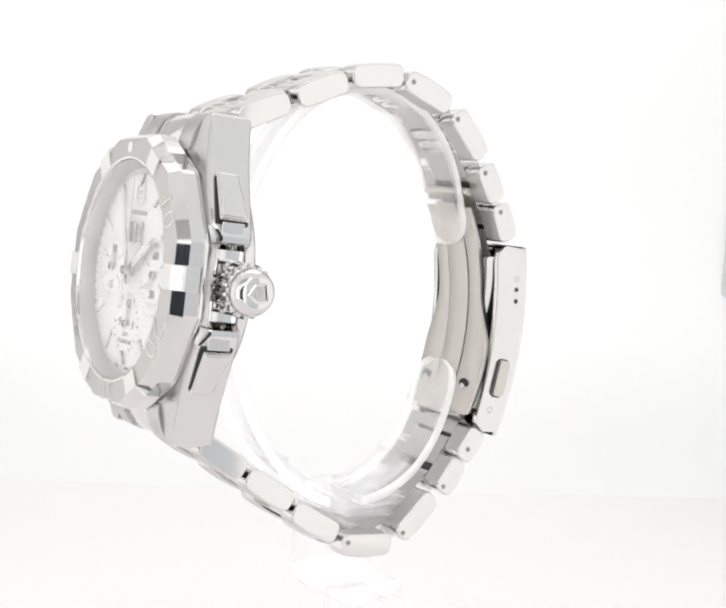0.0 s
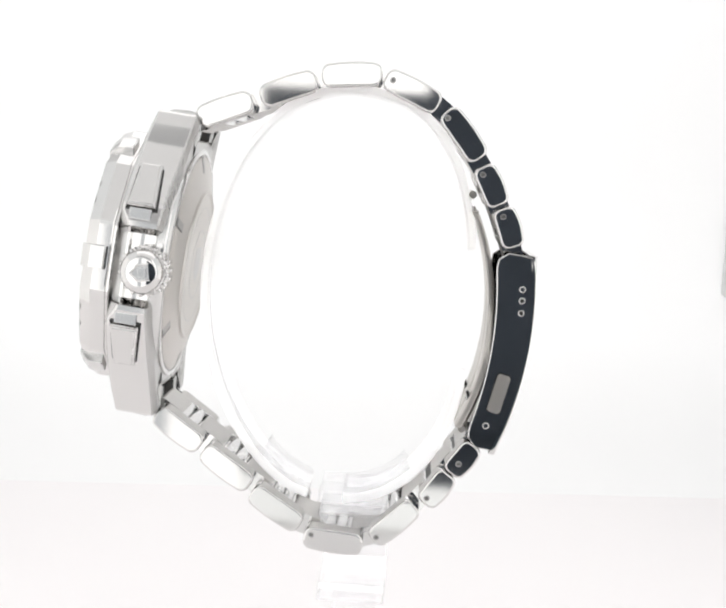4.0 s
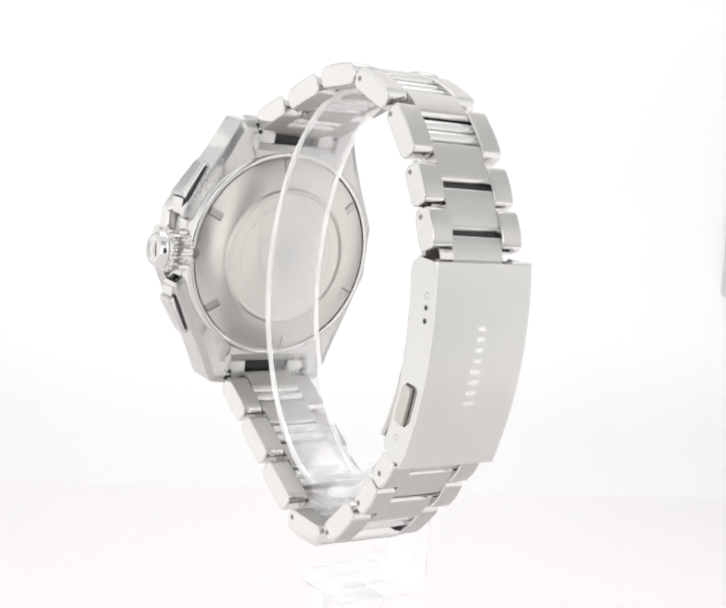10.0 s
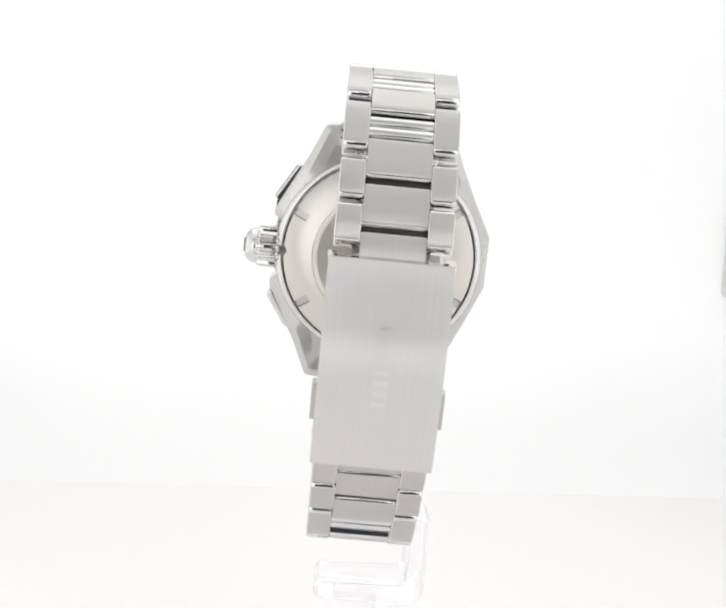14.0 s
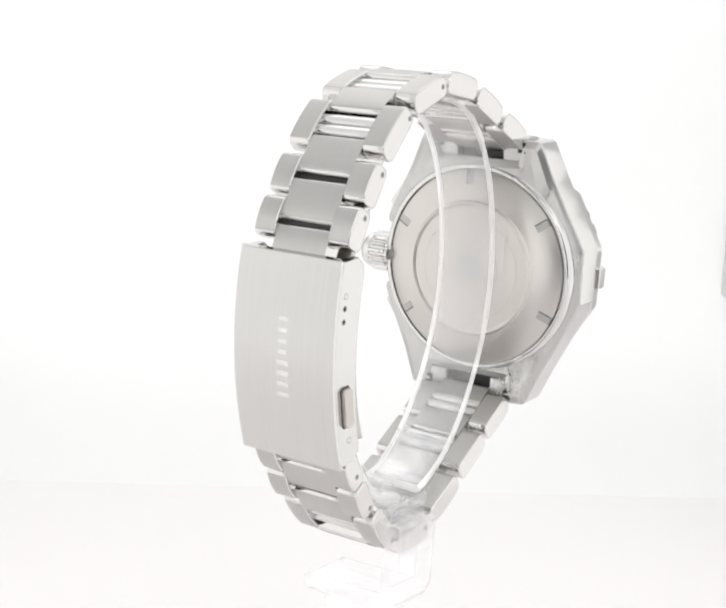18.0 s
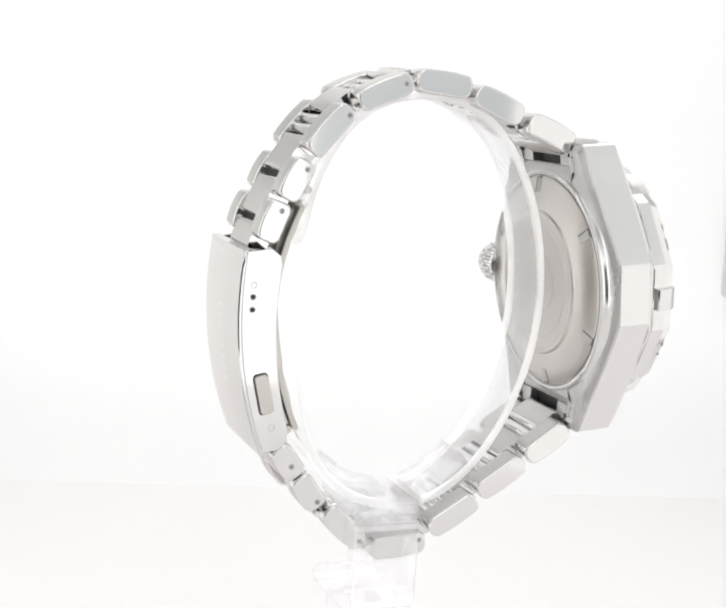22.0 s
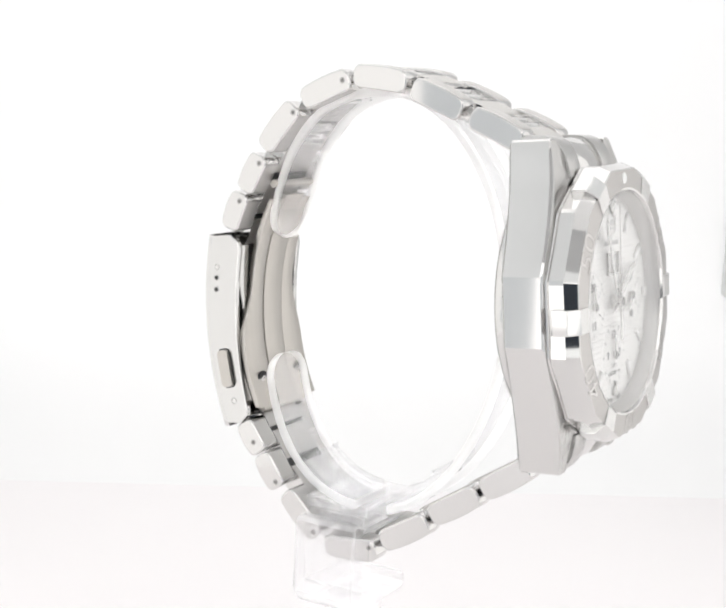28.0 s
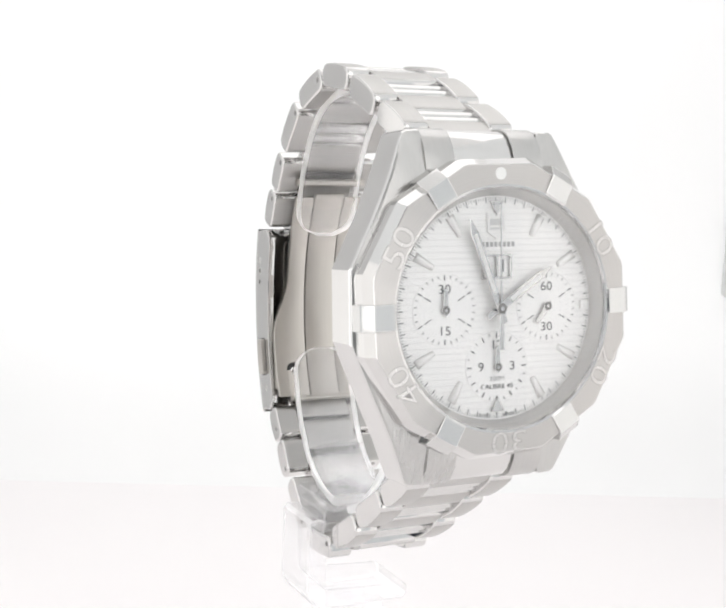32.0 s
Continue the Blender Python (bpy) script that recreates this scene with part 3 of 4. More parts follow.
for name, cx, cy, marks in (("minute_counter", -8.1, 0, 30), ("seconds_counter", 8.1, 0, 60), ("hour_counter", 0, -8.1, 12)):
    bm = bmesh.new()
    add_lathe(bm, [(0, 0.03), (4.0, 0.03), (4.1, 0.06), (4.85, 0.06), (4.95, 0.0), (4.95, -0.05), (0, -0.05)], 64)
    sub = part(name, bm, SUBDIAL, dial, "round silver counter with printed scale", FACE @ pose(cx, cy, 0))
    count = 24 if marks == 12 else 30
    bm = bmesh.new()
    for k in range(count):
        a = 2 * math.pi * k / count
        big = k % (count // 12 if marks == 12 else 5) == 0
        l, w = (0.75, 0.09) if big else (0.42, 0.055)
        m4 = Matrix.Rotation(-a, 4, "Z") @ Matrix.Translation((0, 4.72 - l / 2, 0.075))
        add = [bm.verts.new(m4 @ Vector(p)) for p in ((-w, -l / 2, 0), (w, -l / 2, 0), (w, l / 2, 0), (-w, l / 2, 0))]
        bm.faces.new(add)
    for k in range(6):
        if marks == 30 and k in (1, 2, 4, 5) or marks == 60 and k in (1, 2, 4, 5):
            m4 = Matrix.Rotation(-radians(60 * k), 4, "Z") @ Matrix.Translation((0, 3.0, 0.05))
            bm.faces.new([bm.verts.new(m4 @ Vector(p)) for p in ((-0.07, -0.6, 0), (0.07, -0.6, 0), (0.07, 0.6, 0), (-0.07, 0.6, 0))])
    part("counter_scale", bm, PRINT, sub, "", FACE @ pose(cx, cy, 0.02), kind="stuff")
    words = {30: (("30", 0, 2.75), ("15", 0, -2.9)), 60: (("60", 0, 2.75), ("30", 0, -2.9)), 12: (("12", 0, 3.0), ("3", 2.5, 0), ("9", -2.5, 0))}[marks]
    for body, wx, wy in words:
        write("counter_numeral", body, 1.75, cx + wx, cy + wy, 0.08, 0, PRINT, sub, 0.03, 1.15)
    turn = {30: 0, 60: 218, 12: 0}[marks]
    bm = bmesh.new()
    add_prism(bm, [(-0.16, -0.8), (0.16, -0.8), (0.38, 0.6), (0.3, 2.9), (-0.3, 2.9), (-0.38, 0.6)], 0.35, 0.5, "z", 0, 0.04, 1)
    add_lathe(bm, [(0, 0.62), (0.5, 0.62), (0.6, 0.5), (0.6, 0.1)], 24)
    part("counter_hand", bm, POLISHED, sub, "", FACE @ pose(cx, cy, 0, 0, 0, -turn))
    bm = bmesh.new()
    add_lathe(bm, [(0.2, 0.6), (0.2, 0.65), (0.5, 0.65), (0.56, 0.6)], 24, closed=True)
    part("hand_hub", bm, HOLE_GREY, sub, "", FACE @ pose(cx, cy, 0))

bm = bmesh.new()
for k in range(240):
    a = 2 * math.pi * k / 240
    l, w = (0.85, 0.075) if k % 4 == 0 else (0.4, 0.04)
    m4 = Matrix.Rotation(-a, 4, "Z") @ Matrix.Translation((0, 15.25 - l / 2, 0.02))
    bm.faces.new([bm.verts.new(m4 @ Vector(p)) for p in ((-w, -l / 2, 0), (w, -l / 2, 0), (w, l / 2, 0), (-w, l / 2, 0))])
part("minute_track", bm, PRINT, dial, "", FACE, kind="stuff")
for h in (1, 2, 4, 5, 7, 8, 10, 11):
    x, y = clock(h, 12.6)
    bm = bmesh.new()
    base = [(-0.62, 1.9), (0.62, 1.9), (0.34, -1.2), (-0.34, -1.2)]
    lo = [bm.verts.new((px, py, 0)) for px, py in base]
    mid = [bm.verts.new((px, py, 0.35)) for px, py in base]
    ridge = [bm.verts.new((0, 1.7, 0.62)), bm.verts.new((0, -0.95, 0.62))]
    bm.faces.new(lo)
    for i in range(4):
        bm.faces.new((lo[i], lo[(i + 1) % 4], mid[(i + 1) % 4], mid[i]))
    bm.faces.new((mid[0], mid[1], ridge[0]))
    bm.faces.new((mid[1], mid[2], ridge[1], ridge[0]))
    bm.faces.new((mid[2], mid[3], ridge[1]))
    bm.faces.new((mid[3], mid[0], ridge[0], ridge[1]))
    part("hour_marker", bm, MARKER, dial, "", FACE @ pose(x, y, 0, 0, 0, -h * 30), 10)
for y, flip in ((13.7, 0), (-13.3, 0)):
    bm = bmesh.new()
    tri = [(-1.05, 0.95), (1.05, 0.95), (0, -1.05)] if y > 0 else [(-1.05, -0.95), (1.05, -0.95), (0, 1.05)]
    add_prism(bm, tri, 0, 0.45, "z", 0, 0.12)
    part("triangle_marker", bm, BAR, dial, "", FACE @ pose(0, y, 0), 10)
bm = bmesh.new()
add_prism(bm, [(-0.55, 0.6), (0.55, 0.75), (0.55, -0.75), (-0.55, -0.6)], 0, 0.45, "z", 0, 0.1)
part("trapezoid_marker", bm, MARKER, dial, "", FACE @ pose(14.2, 0, 0), 10)
# date frame with two little windows
bm = bmesh.new()
for x0, x1 in ((-2.35, -2.0), (-0.17, 0.17), (2.0, 2.35)):
    add_box(bm, x0, x1, -1.7, 1.7, 0, 0.4, 0, 0.08)
for y0, y1 in ((-1.72, -1.4), (1.4, 1.72)):
    add_box(bm, -2.35, 2.35, y0, y1, 0, 0.39, 0, 0.08)
date = part("date_frame", bm, POLISHED, dial, "polished frame round the double date window", FACE @ pose(0, 5.7, 0))
bm = bmesh.new()
add_box(bm, -2.0, 2.0, -1.4, 1.4, 0.0, 0.04)
part("date_disc", bm, SUBDIAL, date, "", FACE @ pose(0, 5.7, 0))
write("date_numeral", "1", 2.5, 1.08, 5.7, 0.06, 0, PRINT, date, 0.03)
# shield-shaped maker's mark, plain
bm = bmesh.new()
shield = [(-1.45, 1.75), (1.45, 1.75), (1.45, -0.75), (0, -1.85), (-1.45, -0.75)]
rim = [[bm.verts.new((px * k, py * k, h)) for px, py in shield] for k, h in ((1.0, 0.0), (1.0, 0.3), (0.84, 0.3), (0.84, 0.12))]
for a, b in zip(rim, rim[1:]):
    for i in range(5):
        bm.faces.new((a[i], a[(i + 1) % 5], b[(i + 1) % 5], b[i]))
bm.faces.new(rim[-1])
emblem = part("shield_emblem", bm, MARKER, dial, "polished shield-shaped emblem", FACE @ pose(0, 11.3, 0), 15)
for y0, y1 in ((-0.55, -0.25), (0.05, 0.95)):
    bm = bmesh.new()
    add_box(bm, -0.95, 0.95, y0, y1, 0.1, 0.2, 0, 0.03)
    part("emblem_bar", bm, FAINT_PRINT, emblem, "", FACE @ pose(0, 11.3, 0))
for k in range(9):
    bm = bmesh.new()
    add_box(bm, -0.22, 0.22, -0.34, 0.34, 0, 0.03)
    part("name_bar", bm, SOFT_PRINT, dial, "", FACE @ pose((k - 4) * 0.68, 8.75, 0.0))
write("depth_text", "300M", 0.95, 0, -9.75, 0.09, 0, SOFT_PRINT, dial, 0.02, 1.15)
write("calibre_text", "CALIBRE 45", 0.9, 0, -10.85, 0.09, 0, PRINT, dial, 0.02, 1.15)
write("origin_text", "SWISS", 0.62, -1.9, -14.75, 0.03, -7, PRINT, dial, 0.02, 1.1)
write("origin_text", "MADE", 0.62, 1.9, -14.75, 0.03, 7, PRINT, dial, 0.02, 1.1)
# hands
for name, turn, length, wide, z in (("hour_hand", 57, 10.2, 1.0, 0.75), ("minute_hand", -21, 13.3, 0.95, 1.0)):
    bm = bmesh.new()
    pts = [(-0.42, -2.2), (0.42, -2.2), (wide * 0.55, 1.5), (wide * 0.62, length - 2.2), (0, length), (-wide * 0.62, length - 2.2), (-wide * 0.55, 1.5)]
    add_prism(bm, pts, z, z + 0.22, "z", 0, 0.07, 1)
    hand = part(name, bm, POLISHED, watch, "polished steel hand with a pale luminous strip", FACE @ pose(0, 0, 0, 0, 0, -turn), 20)
    bm = bmesh.new()
    add_box(bm, -wide * 0.3, wide * 0.3, 2.2, length - 2.4, z + 0.2, z + 0.25)
    part("lume_strip", bm, LUME, hand, "", FACE @ pose(0, 0, 0, 0, 0, -turn))
bm = bmesh.new()
add_prism(bm, [(-0.13, 0), (0.13, 0), (0.06, 14.4), (-0.06, 14.4)], 1.35, 1.48, "z")
add_prism(bm, [(-0.2, 0), (-0.42, -5.7), (0.42, -5.7), (0.2, 0)], 1.33, 1.5, "z", 0, 0.04, 1)
add_lathe(bm, [(0, 1.75), (0.6, 1.75), (0.75, 1.6), (0.75, 0.0)], 32)
sweep = part("chronograph_hand", bm, POLISHED, watch, "slim polished sweep hand pointing at twelve", FACE)
bm = bmesh.new()
add_lathe(bm, [(0.3, 1.7), (0.3, 1.79), (0.62, 1.79), (0.7, 1.7)], 32, closed=True)
part("hand_hub", bm, HOLE_GREY, sweep, "dark ring round the hands' axle", FACE)
bm = bmesh.new()
add_lathe(bm, [(0, 1.95), (16.6, 1.95), (16.6, 2.3), (16.45, 2.5), (16.2, 2.58), (0, 2.6)], 128)
crystal = part("crystal", bm, SAPPHIRE, watch, "clear flat watch crystal", HEAD)
crystal.visible_shadow = False

# crown and pushers
CROWN = HEAD @ Matrix.Translation((20.0, -0.2, -8.2)) @ pose(0, 0, 0, 0, 90, 0)
bm = bmesh.new()
n = 108
add_lathe(bm, [(0, -1.0), (3.3, -1.0), (3.75, -0.7), (3.95, -0.35), (3.95, 2.75), (3.85, 3.05), (3.6, 3.25), (3.42, 3.3), (3.38, 3.45), (3.45, 3.62), (3.4, 4.1), (3.15, 4.75), (2.75, 5.25), (2.35, 5.5), (2.1, 5.56), (0.0, 5.66)], n)
for v in bm.verts:
    if -0.9 < v.co.z < 3.28:
        k = round(math.atan2(v.co.y, v.co.x) / (2 * math.pi) * n) % 6
        dip = {0: 0.88, 1: 0.90, 5: 0.90}.get(k, 1.0)
        v.co.x *= dip
        v.co.y *= dip
crown = part("crown", bm, POLISHED, watch, "fluted polished steel winding crown", CROWN, 35)
bm = bmesh.new()
# shield-shaped relief: a raised rim round a sunk field
shield = [(-1.55, 1.35), (0.45, 1.35), (1.7, 0), (0.45, -1.35), (-1.55, -1.35)]
rim = [[bm.verts.new((px * k, py * k, h)) for px, py in shield] for k, h in ((1.0, 5.5), (1.0, 5.8), (0.86, 5.86), (0.74, 5.8), (0.72, 5.66))]
for a, b in zip(rim, rim[1:]):
    for i in range(5):
        bm.faces.new((a[i], a[(i + 1) % 5], b[(i + 1) % 5], b[i]))
bm.faces.new(rim[-1])
emblem = part("crown_emblem", bm, POLISHED, crown, "shield-shaped relief", CROWN @ pose(0, 0, 0, 0, 0, 192), 20)
bm = bmesh.new()
add_prism(bm, [(-0.95, 0.72), (0.35, 0.72), (0.35, -0.72), (-0.95, -0.72)], 5.6, 5.78, "z", 0, 0.05)
part("emblem_field", bm, POLISHED, emblem, "", CROWN @ pose(0, 0, 0, 0, 0, 192))
bm = bmesh.new()
add_lathe(bm, [(0, -2.6), (2.9, -2.6), (2.9, -0.4), (0, -0.4)], 48)
part("crown_tube", bm, HOLE_GREY, crown, "", CROWN)
for s in (1, -1):
    # the push-piece rises towards the crown and runs out flush at the lug
    P = HEAD @ Matrix.Translation((18.05, 12.3 * s, -5.9)) @ pose(0, 0, 0, 0, 0, 28.5 * s)

    def level(yi, yo, zi, zo, xi, xo):
        """Corners at the inner and the outer end: along, half width, height."""
        return [(xi, -yi * s, -zi), (xi, -yi * s, zi), (xo, yo * s, zo), (xo, yo * s, -zo)]
    bm = bmesh.new()
    rows = [level(3.75, 3.9, 2.25, 1.5, -1.0, -1.0), level(3.75, 3.9, 2.2, 1.75, 0.9, 0.5), level(3.55, 3.65, 2.0, 1.5, 1.35, 0.85)]
    rows = [[bm.verts.new(p) for p in r] for r in rows]
    for a, b in zip(rows, rows[1:]):
        for i in range(4):
            bm.faces.new((a[i], a[(i + 1) % 4], b[(i + 1) % 4], b[i]))
    bm.faces.new(rows[0][::-1])
    bm.faces.new(rows[-1])
    bmesh.ops.bevel(bm, geom=[e for e in bm.edges if all(v in rows[2] + rows[1] for v in e.verts)], offset=0.3, segments=3, affect="EDGES", clamp_overlap=True)
    part("pusher", bm, POLISHED, watch, "rectangular polished chronograph push-piece", P, 24)
    bm = bmesh.new()
    add_prism(bm, [(-4.05 * s, -2.45), (-4.05 * s, 2.45), (3.3 * s, 1.95), (3.3 * s, -1.95)], -1.2, 0.14, "x")
    part("pusher_gap", bm, PIN_DARK, watch, "thin dark gap round the push-piece", P)
    bm = bmesh.new()
    add_box(bm, -1.6, 0.12, -0.85, 0.85, -1.75, 1.75, 0, 0.1)
    part("pusher_well", bm, POLISHED, watch, "polished step between push-piece and crown", P @ pose(0, -4.7 * s, 0) @ pose(0, 0, 0, 0, 0, -28.5 * s))

# end pieces between the lugs
for s in (1, -1):
    prof = [(18.8, -2.8), (20.4, -3.0), (22.0, -3.55), (23.4, -4.3), (24.3, -5.1), (24.9, -6.6), (25.1, -9.2), (24.7, -10.4), (23.3, -10.9), (20.6, -10.6), (20.2, -9.2), (19.0, -7.6)]
    prof = [(y * s, z) for y, z in prof]
    for x0, x1 in ((-9.3, -4.75), (4.75, 9.3)):
        bm = bmesh.new()
        add_prism(bm, prof, x0, x1, "x", 0, 0.12)
        end = part("end_piece", bm, SATIN, watch, "brushed end piece between the lugs", HEAD)
        # slot for the spring bar's tab, seen from behind
        bm = bmesh.new()
        edge = 9.32 if x0 > 0 else -9.32
        add_box(bm, *sorted((edge, edge * 0.83)), *sorted((22.1 * s, 23.9 * s)), -11.05, -10.3, 0, 0.1)
        part("spring_bar_slot", bm, PIN_DARK, end, "dark slot for the spring bar", HEAD)
        bm = bmesh.new()
        add_box(bm, *sorted((edge * 0.985, edge * 0.86)), *sorted((22.75 * s, 23.2 * s)), -11.12, -10.6, 0, 0.1)
        part("spring_bar_tab", bm, BAR, end, "", HEAD)
    bm = bmesh.new()
    add_prism(bm, [(y * s, z) for y, z in ((18.8, -3.1), (20.4, -3.35), (22.0, -3.95), (23.4, -4.75), (24.2, -5.6), (24.6, -6.8), (24.2, -7.8), (19.0, -6.8))], -4.65, 4.65, "x", 0, 0.12)
    part("end_piece", bm, POLISHED, watch, "polished middle of the end piece", HEAD)
    # added black box paints the shade in the hollow under the middle piece
    bm = bmesh.new()
    add_box(bm, -4.7, 4.7, *sorted((19.6 * s, 24.0 * s)), -9.2, -8.0)
    part("end_shade", bm, PIN_DARK, case, "black box standing in for shade behind the end piece", HEAD)
    # hole in the lug's underside beside the spring bar
    for x in (-14.2, 14.2):
        bm = bmesh.new()
        add_lathe(bm, [(0, 0.05), (0.42, 0.05), (0.42, -0.5), (0, -0.5)], 20)
        part("lug_hole", bm, PIN_DARK, case, "", HEAD @ pose(x, 16.4 * s, -9.75, 180))

# ---- bracelet ----
# centre y, centre z, direction in degrees, length; from the head over the top to the clasp, then on to the head again
UPPER = [(1.95, 25.3, 158.0, 9.2), (5.85, 15.3, 158.6, 9.3), (8.6, 5.3, 175.2, 9.5), (6.65, -4.5, -156.2, 9.5), (0.25, -13.1, -128.9, 9.2), (-7.6, -18.1, -117.0, 6.7), (-14.1, -21.35, -110.7, 6.5)]
LOWER = [(-52.3, -16.6, -54.0, 6.0), (-57.5, -12.75, -54.4, 6.3), (-63.7, -6.1, -43.8, 9.0), (-67.45, 3.75, 4.8, 9.7), (-62.7, 13.5, 31.6, 9.6), (-56.5, 22.0, 33.6, 9.5), (-50.7, 30.3, 34.7, 9.0)]
THICK, SIDE_IN, SIDE_OUT = 3.75, 4.95, 8.92


def link_space(y, z, direction):
    """x stays; the link's length runs along u, its outside along v."""
    a = radians(direction)
    dy, dz = math.sin(a), math.cos(a)
    return Matrix(((1, 0, 0, 0), (0, dy, -dz, y), (0, dz, dy, z), (0, 0, 0, 1)))


def sided(bm):
    """Polished flanks and ends, brushed outside and inside."""
    bm.normal_update()
    for f in bm.faces:
        f.material_index = 1 if abs(f.normal.x) < 0.3 and abs(f.normal.z) > 0.85 else 0


def add_soft_prism(bm, l, h, radius, bulge, x0, x1, soft):
    """A rounded block with an even rounded rim on both flanks."""
    loops = []
    for x, sgn in ((x0, 1), (x1, -1)):
        side = []
        for a in (0, 30, 60, 90):
            inset, depth = soft * (1 - math.sin(radians(a))), soft * (1 - math.cos(radians(a)))
            pts = rounded(l - 2 * inset, h - 2 * inset, radius - inset * 0.6, bulge, 6)
            side.append([bm.verts.new((x + sgn * depth, p[0], p[1])) for p in pts])
        loops += side if sgn > 0 else side[::-1]
    n = len(loops[0])
    for a, b in zip(loops, loops[1:]):
        for i in range(n):
            bm.faces.new((a[i], a[(i + 1) % n], b[(i + 1) % n], b[i]))
    bm.faces.new(loops[0][::-1])
    bm.faces.new(loops[-1])


def outer_link(y, z, d, length):
    for s in (1, -1):
        bm = bmesh.new()
        x0, x1 = sorted((SIDE_IN * s, SIDE_OUT * s))
        add_soft_prism(bm, length, THICK, 1.35 if length > 8 else 1.2, 0.2, x0, x1, 0.34)
        sided(bm)
        part("outer_link", bm, [POLISHED, BRUSHED], watch, "", link_space(y, z, d), 40)


def centre_piece(name, y, z, d, length, thick, drop, radius, mats, half=4.95):
    bm = bmesh.new()
    add_prism(bm, rounded(length, thick, radius, 0.1), -half, half, "x", 0, 0.12)
    sided(bm)
    part(name, bm, mats, watch, "", link_space(y, z, d) @ Matrix.Translation((0, 0, -drop)), 40)


def run(links, first, last):
    ends = []
    for y, z, d, length in links:
        a = radians(d)
        uy, uz = math.sin(a) * length / 2, math.cos(a) * length / 2
        ends.append(((y - uy, z - uz), (y + uy, z + uz)))
        outer_link(y, z, d, length + 0.1)
        if length > 8:
            for s in (-1, 1):
                centre_piece("polished_bar", y + math.sin(a) * 1.02 * s, z + math.cos(a) * 1.02 * s, d, 1.98, 3.1, 0.25, 0.7, [BAR, BAR])
        else:
            # bar coloured black to paint the shade between the short middle links
            centre_piece("gap_shade_bar", y, z, d, 2.2, 2.0, 0.7, 0.6, [PIN_DARK, PIN_DARK])
    for i, (a, b) in enumerate(zip(links, links[1:])):
        y = (ends[i][1][0] + ends[i + 1][0][0]) / 2
        z = (ends[i][1][1] + ends[i + 1][0][1]) / 2
        da, db = radians(a[2]), radians(b[2])
        d = math.degrees(math.atan2(math.sin(da) + math.sin(db), math.cos(da) + math.cos(db)))
        long = 5.95 if min(a[3], b[3]) > 8 else 6.15
        if long > 6 and y > -30:
            # close under the clasp the middle links nearly touch
            long, y, z = 6.95, y + math.sin(radians(d)) * 0.35, z + math.cos(radians(d)) * 0.35
        centre_piece("centre_link", y, z, d, long, 3.2, 0.3, 0.9, [POLISHED, BRUSHED])
    for (y, z), d, on in ((ends[0][0], links[0][2], first), (ends[-1][1], links[-1][2], last)):
        if on:
            a = radians(d)
            centre_piece("centre_link", y + math.sin(a) * on, z + math.cos(a) * on, d, 5.4, 3.0, 0.35, 0.9, [POLISHED, BRUSHED])


run(UPPER, 1.2, 0.3)
run(LOWER, 0.4, -1.2)

# link pins, one on each flank of the adjustable links
PINS = [(8.1, -1.3), (2.7, -10.35), (-5.9, -16.6), (-12.4, -20.3), (-53.0, -16.0), (-59.05, -11.2), (-66.2, -3.35), (-66.6, 7.35)]
for y, z in PINS:
    for s in (1, -1):
        bm = bmesh.new()
        add_lathe(bm, [(0.3, -0.1), (0.34, 0.02), (0.5, 0.025), (0.54, -0.3)], 24)
        space = Matrix.Translation((SIDE_OUT * s, y, z)) @ pose(0, 0, 0, 0, 90 * s, 0)
        pin = part("link_pin", bm, ENGRAVED, watch, "", space)
        bm = bmesh.new()
        add_lathe(bm, [(0, 0.004), (0.31, 0.004), (0.32, -0.2)], 20)
        part("pin_hole", bm, HOLE_GREY, pin, "", space)

# ---- folding clasp ----
C0, C1, SAG = (-18.4, -26.0), (-51.0, -21.55), 2.2


def clasp_point(s, depth=0.0):
    ty, tz = C1[0] - C0[0], C1[1] - C0[1]
    l = math.hypot(ty, tz)
    ny, nz = tz / l, -ty / l
    if nz > 0:
        ny, nz = -ny, -nz
    k = 4 * s * (1 - s) * SAG - depth
    return C0[0] + ty * s + ny * k, C0[1] + tz * s + nz * k


N = 24
clasp = None
bm = bmesh.new()
add_quads(bm, [(clasp_point(k / N), clasp_point(k / N, 0.95)) for k in range(N + 1)], -9.4, 9.4, 0, 0.2)
bmesh.ops.recalc_face_normals(bm, faces=bm.faces[:])
for f in bm.faces:
    f.material_index = 1 if f.normal.z < -0.7 else 0
clasp = part("clasp_cover", bm, [CLASP_SIDE, COVER], watch, "long curved brushed steel folding clasp cover", smooth=35, crisp=False)
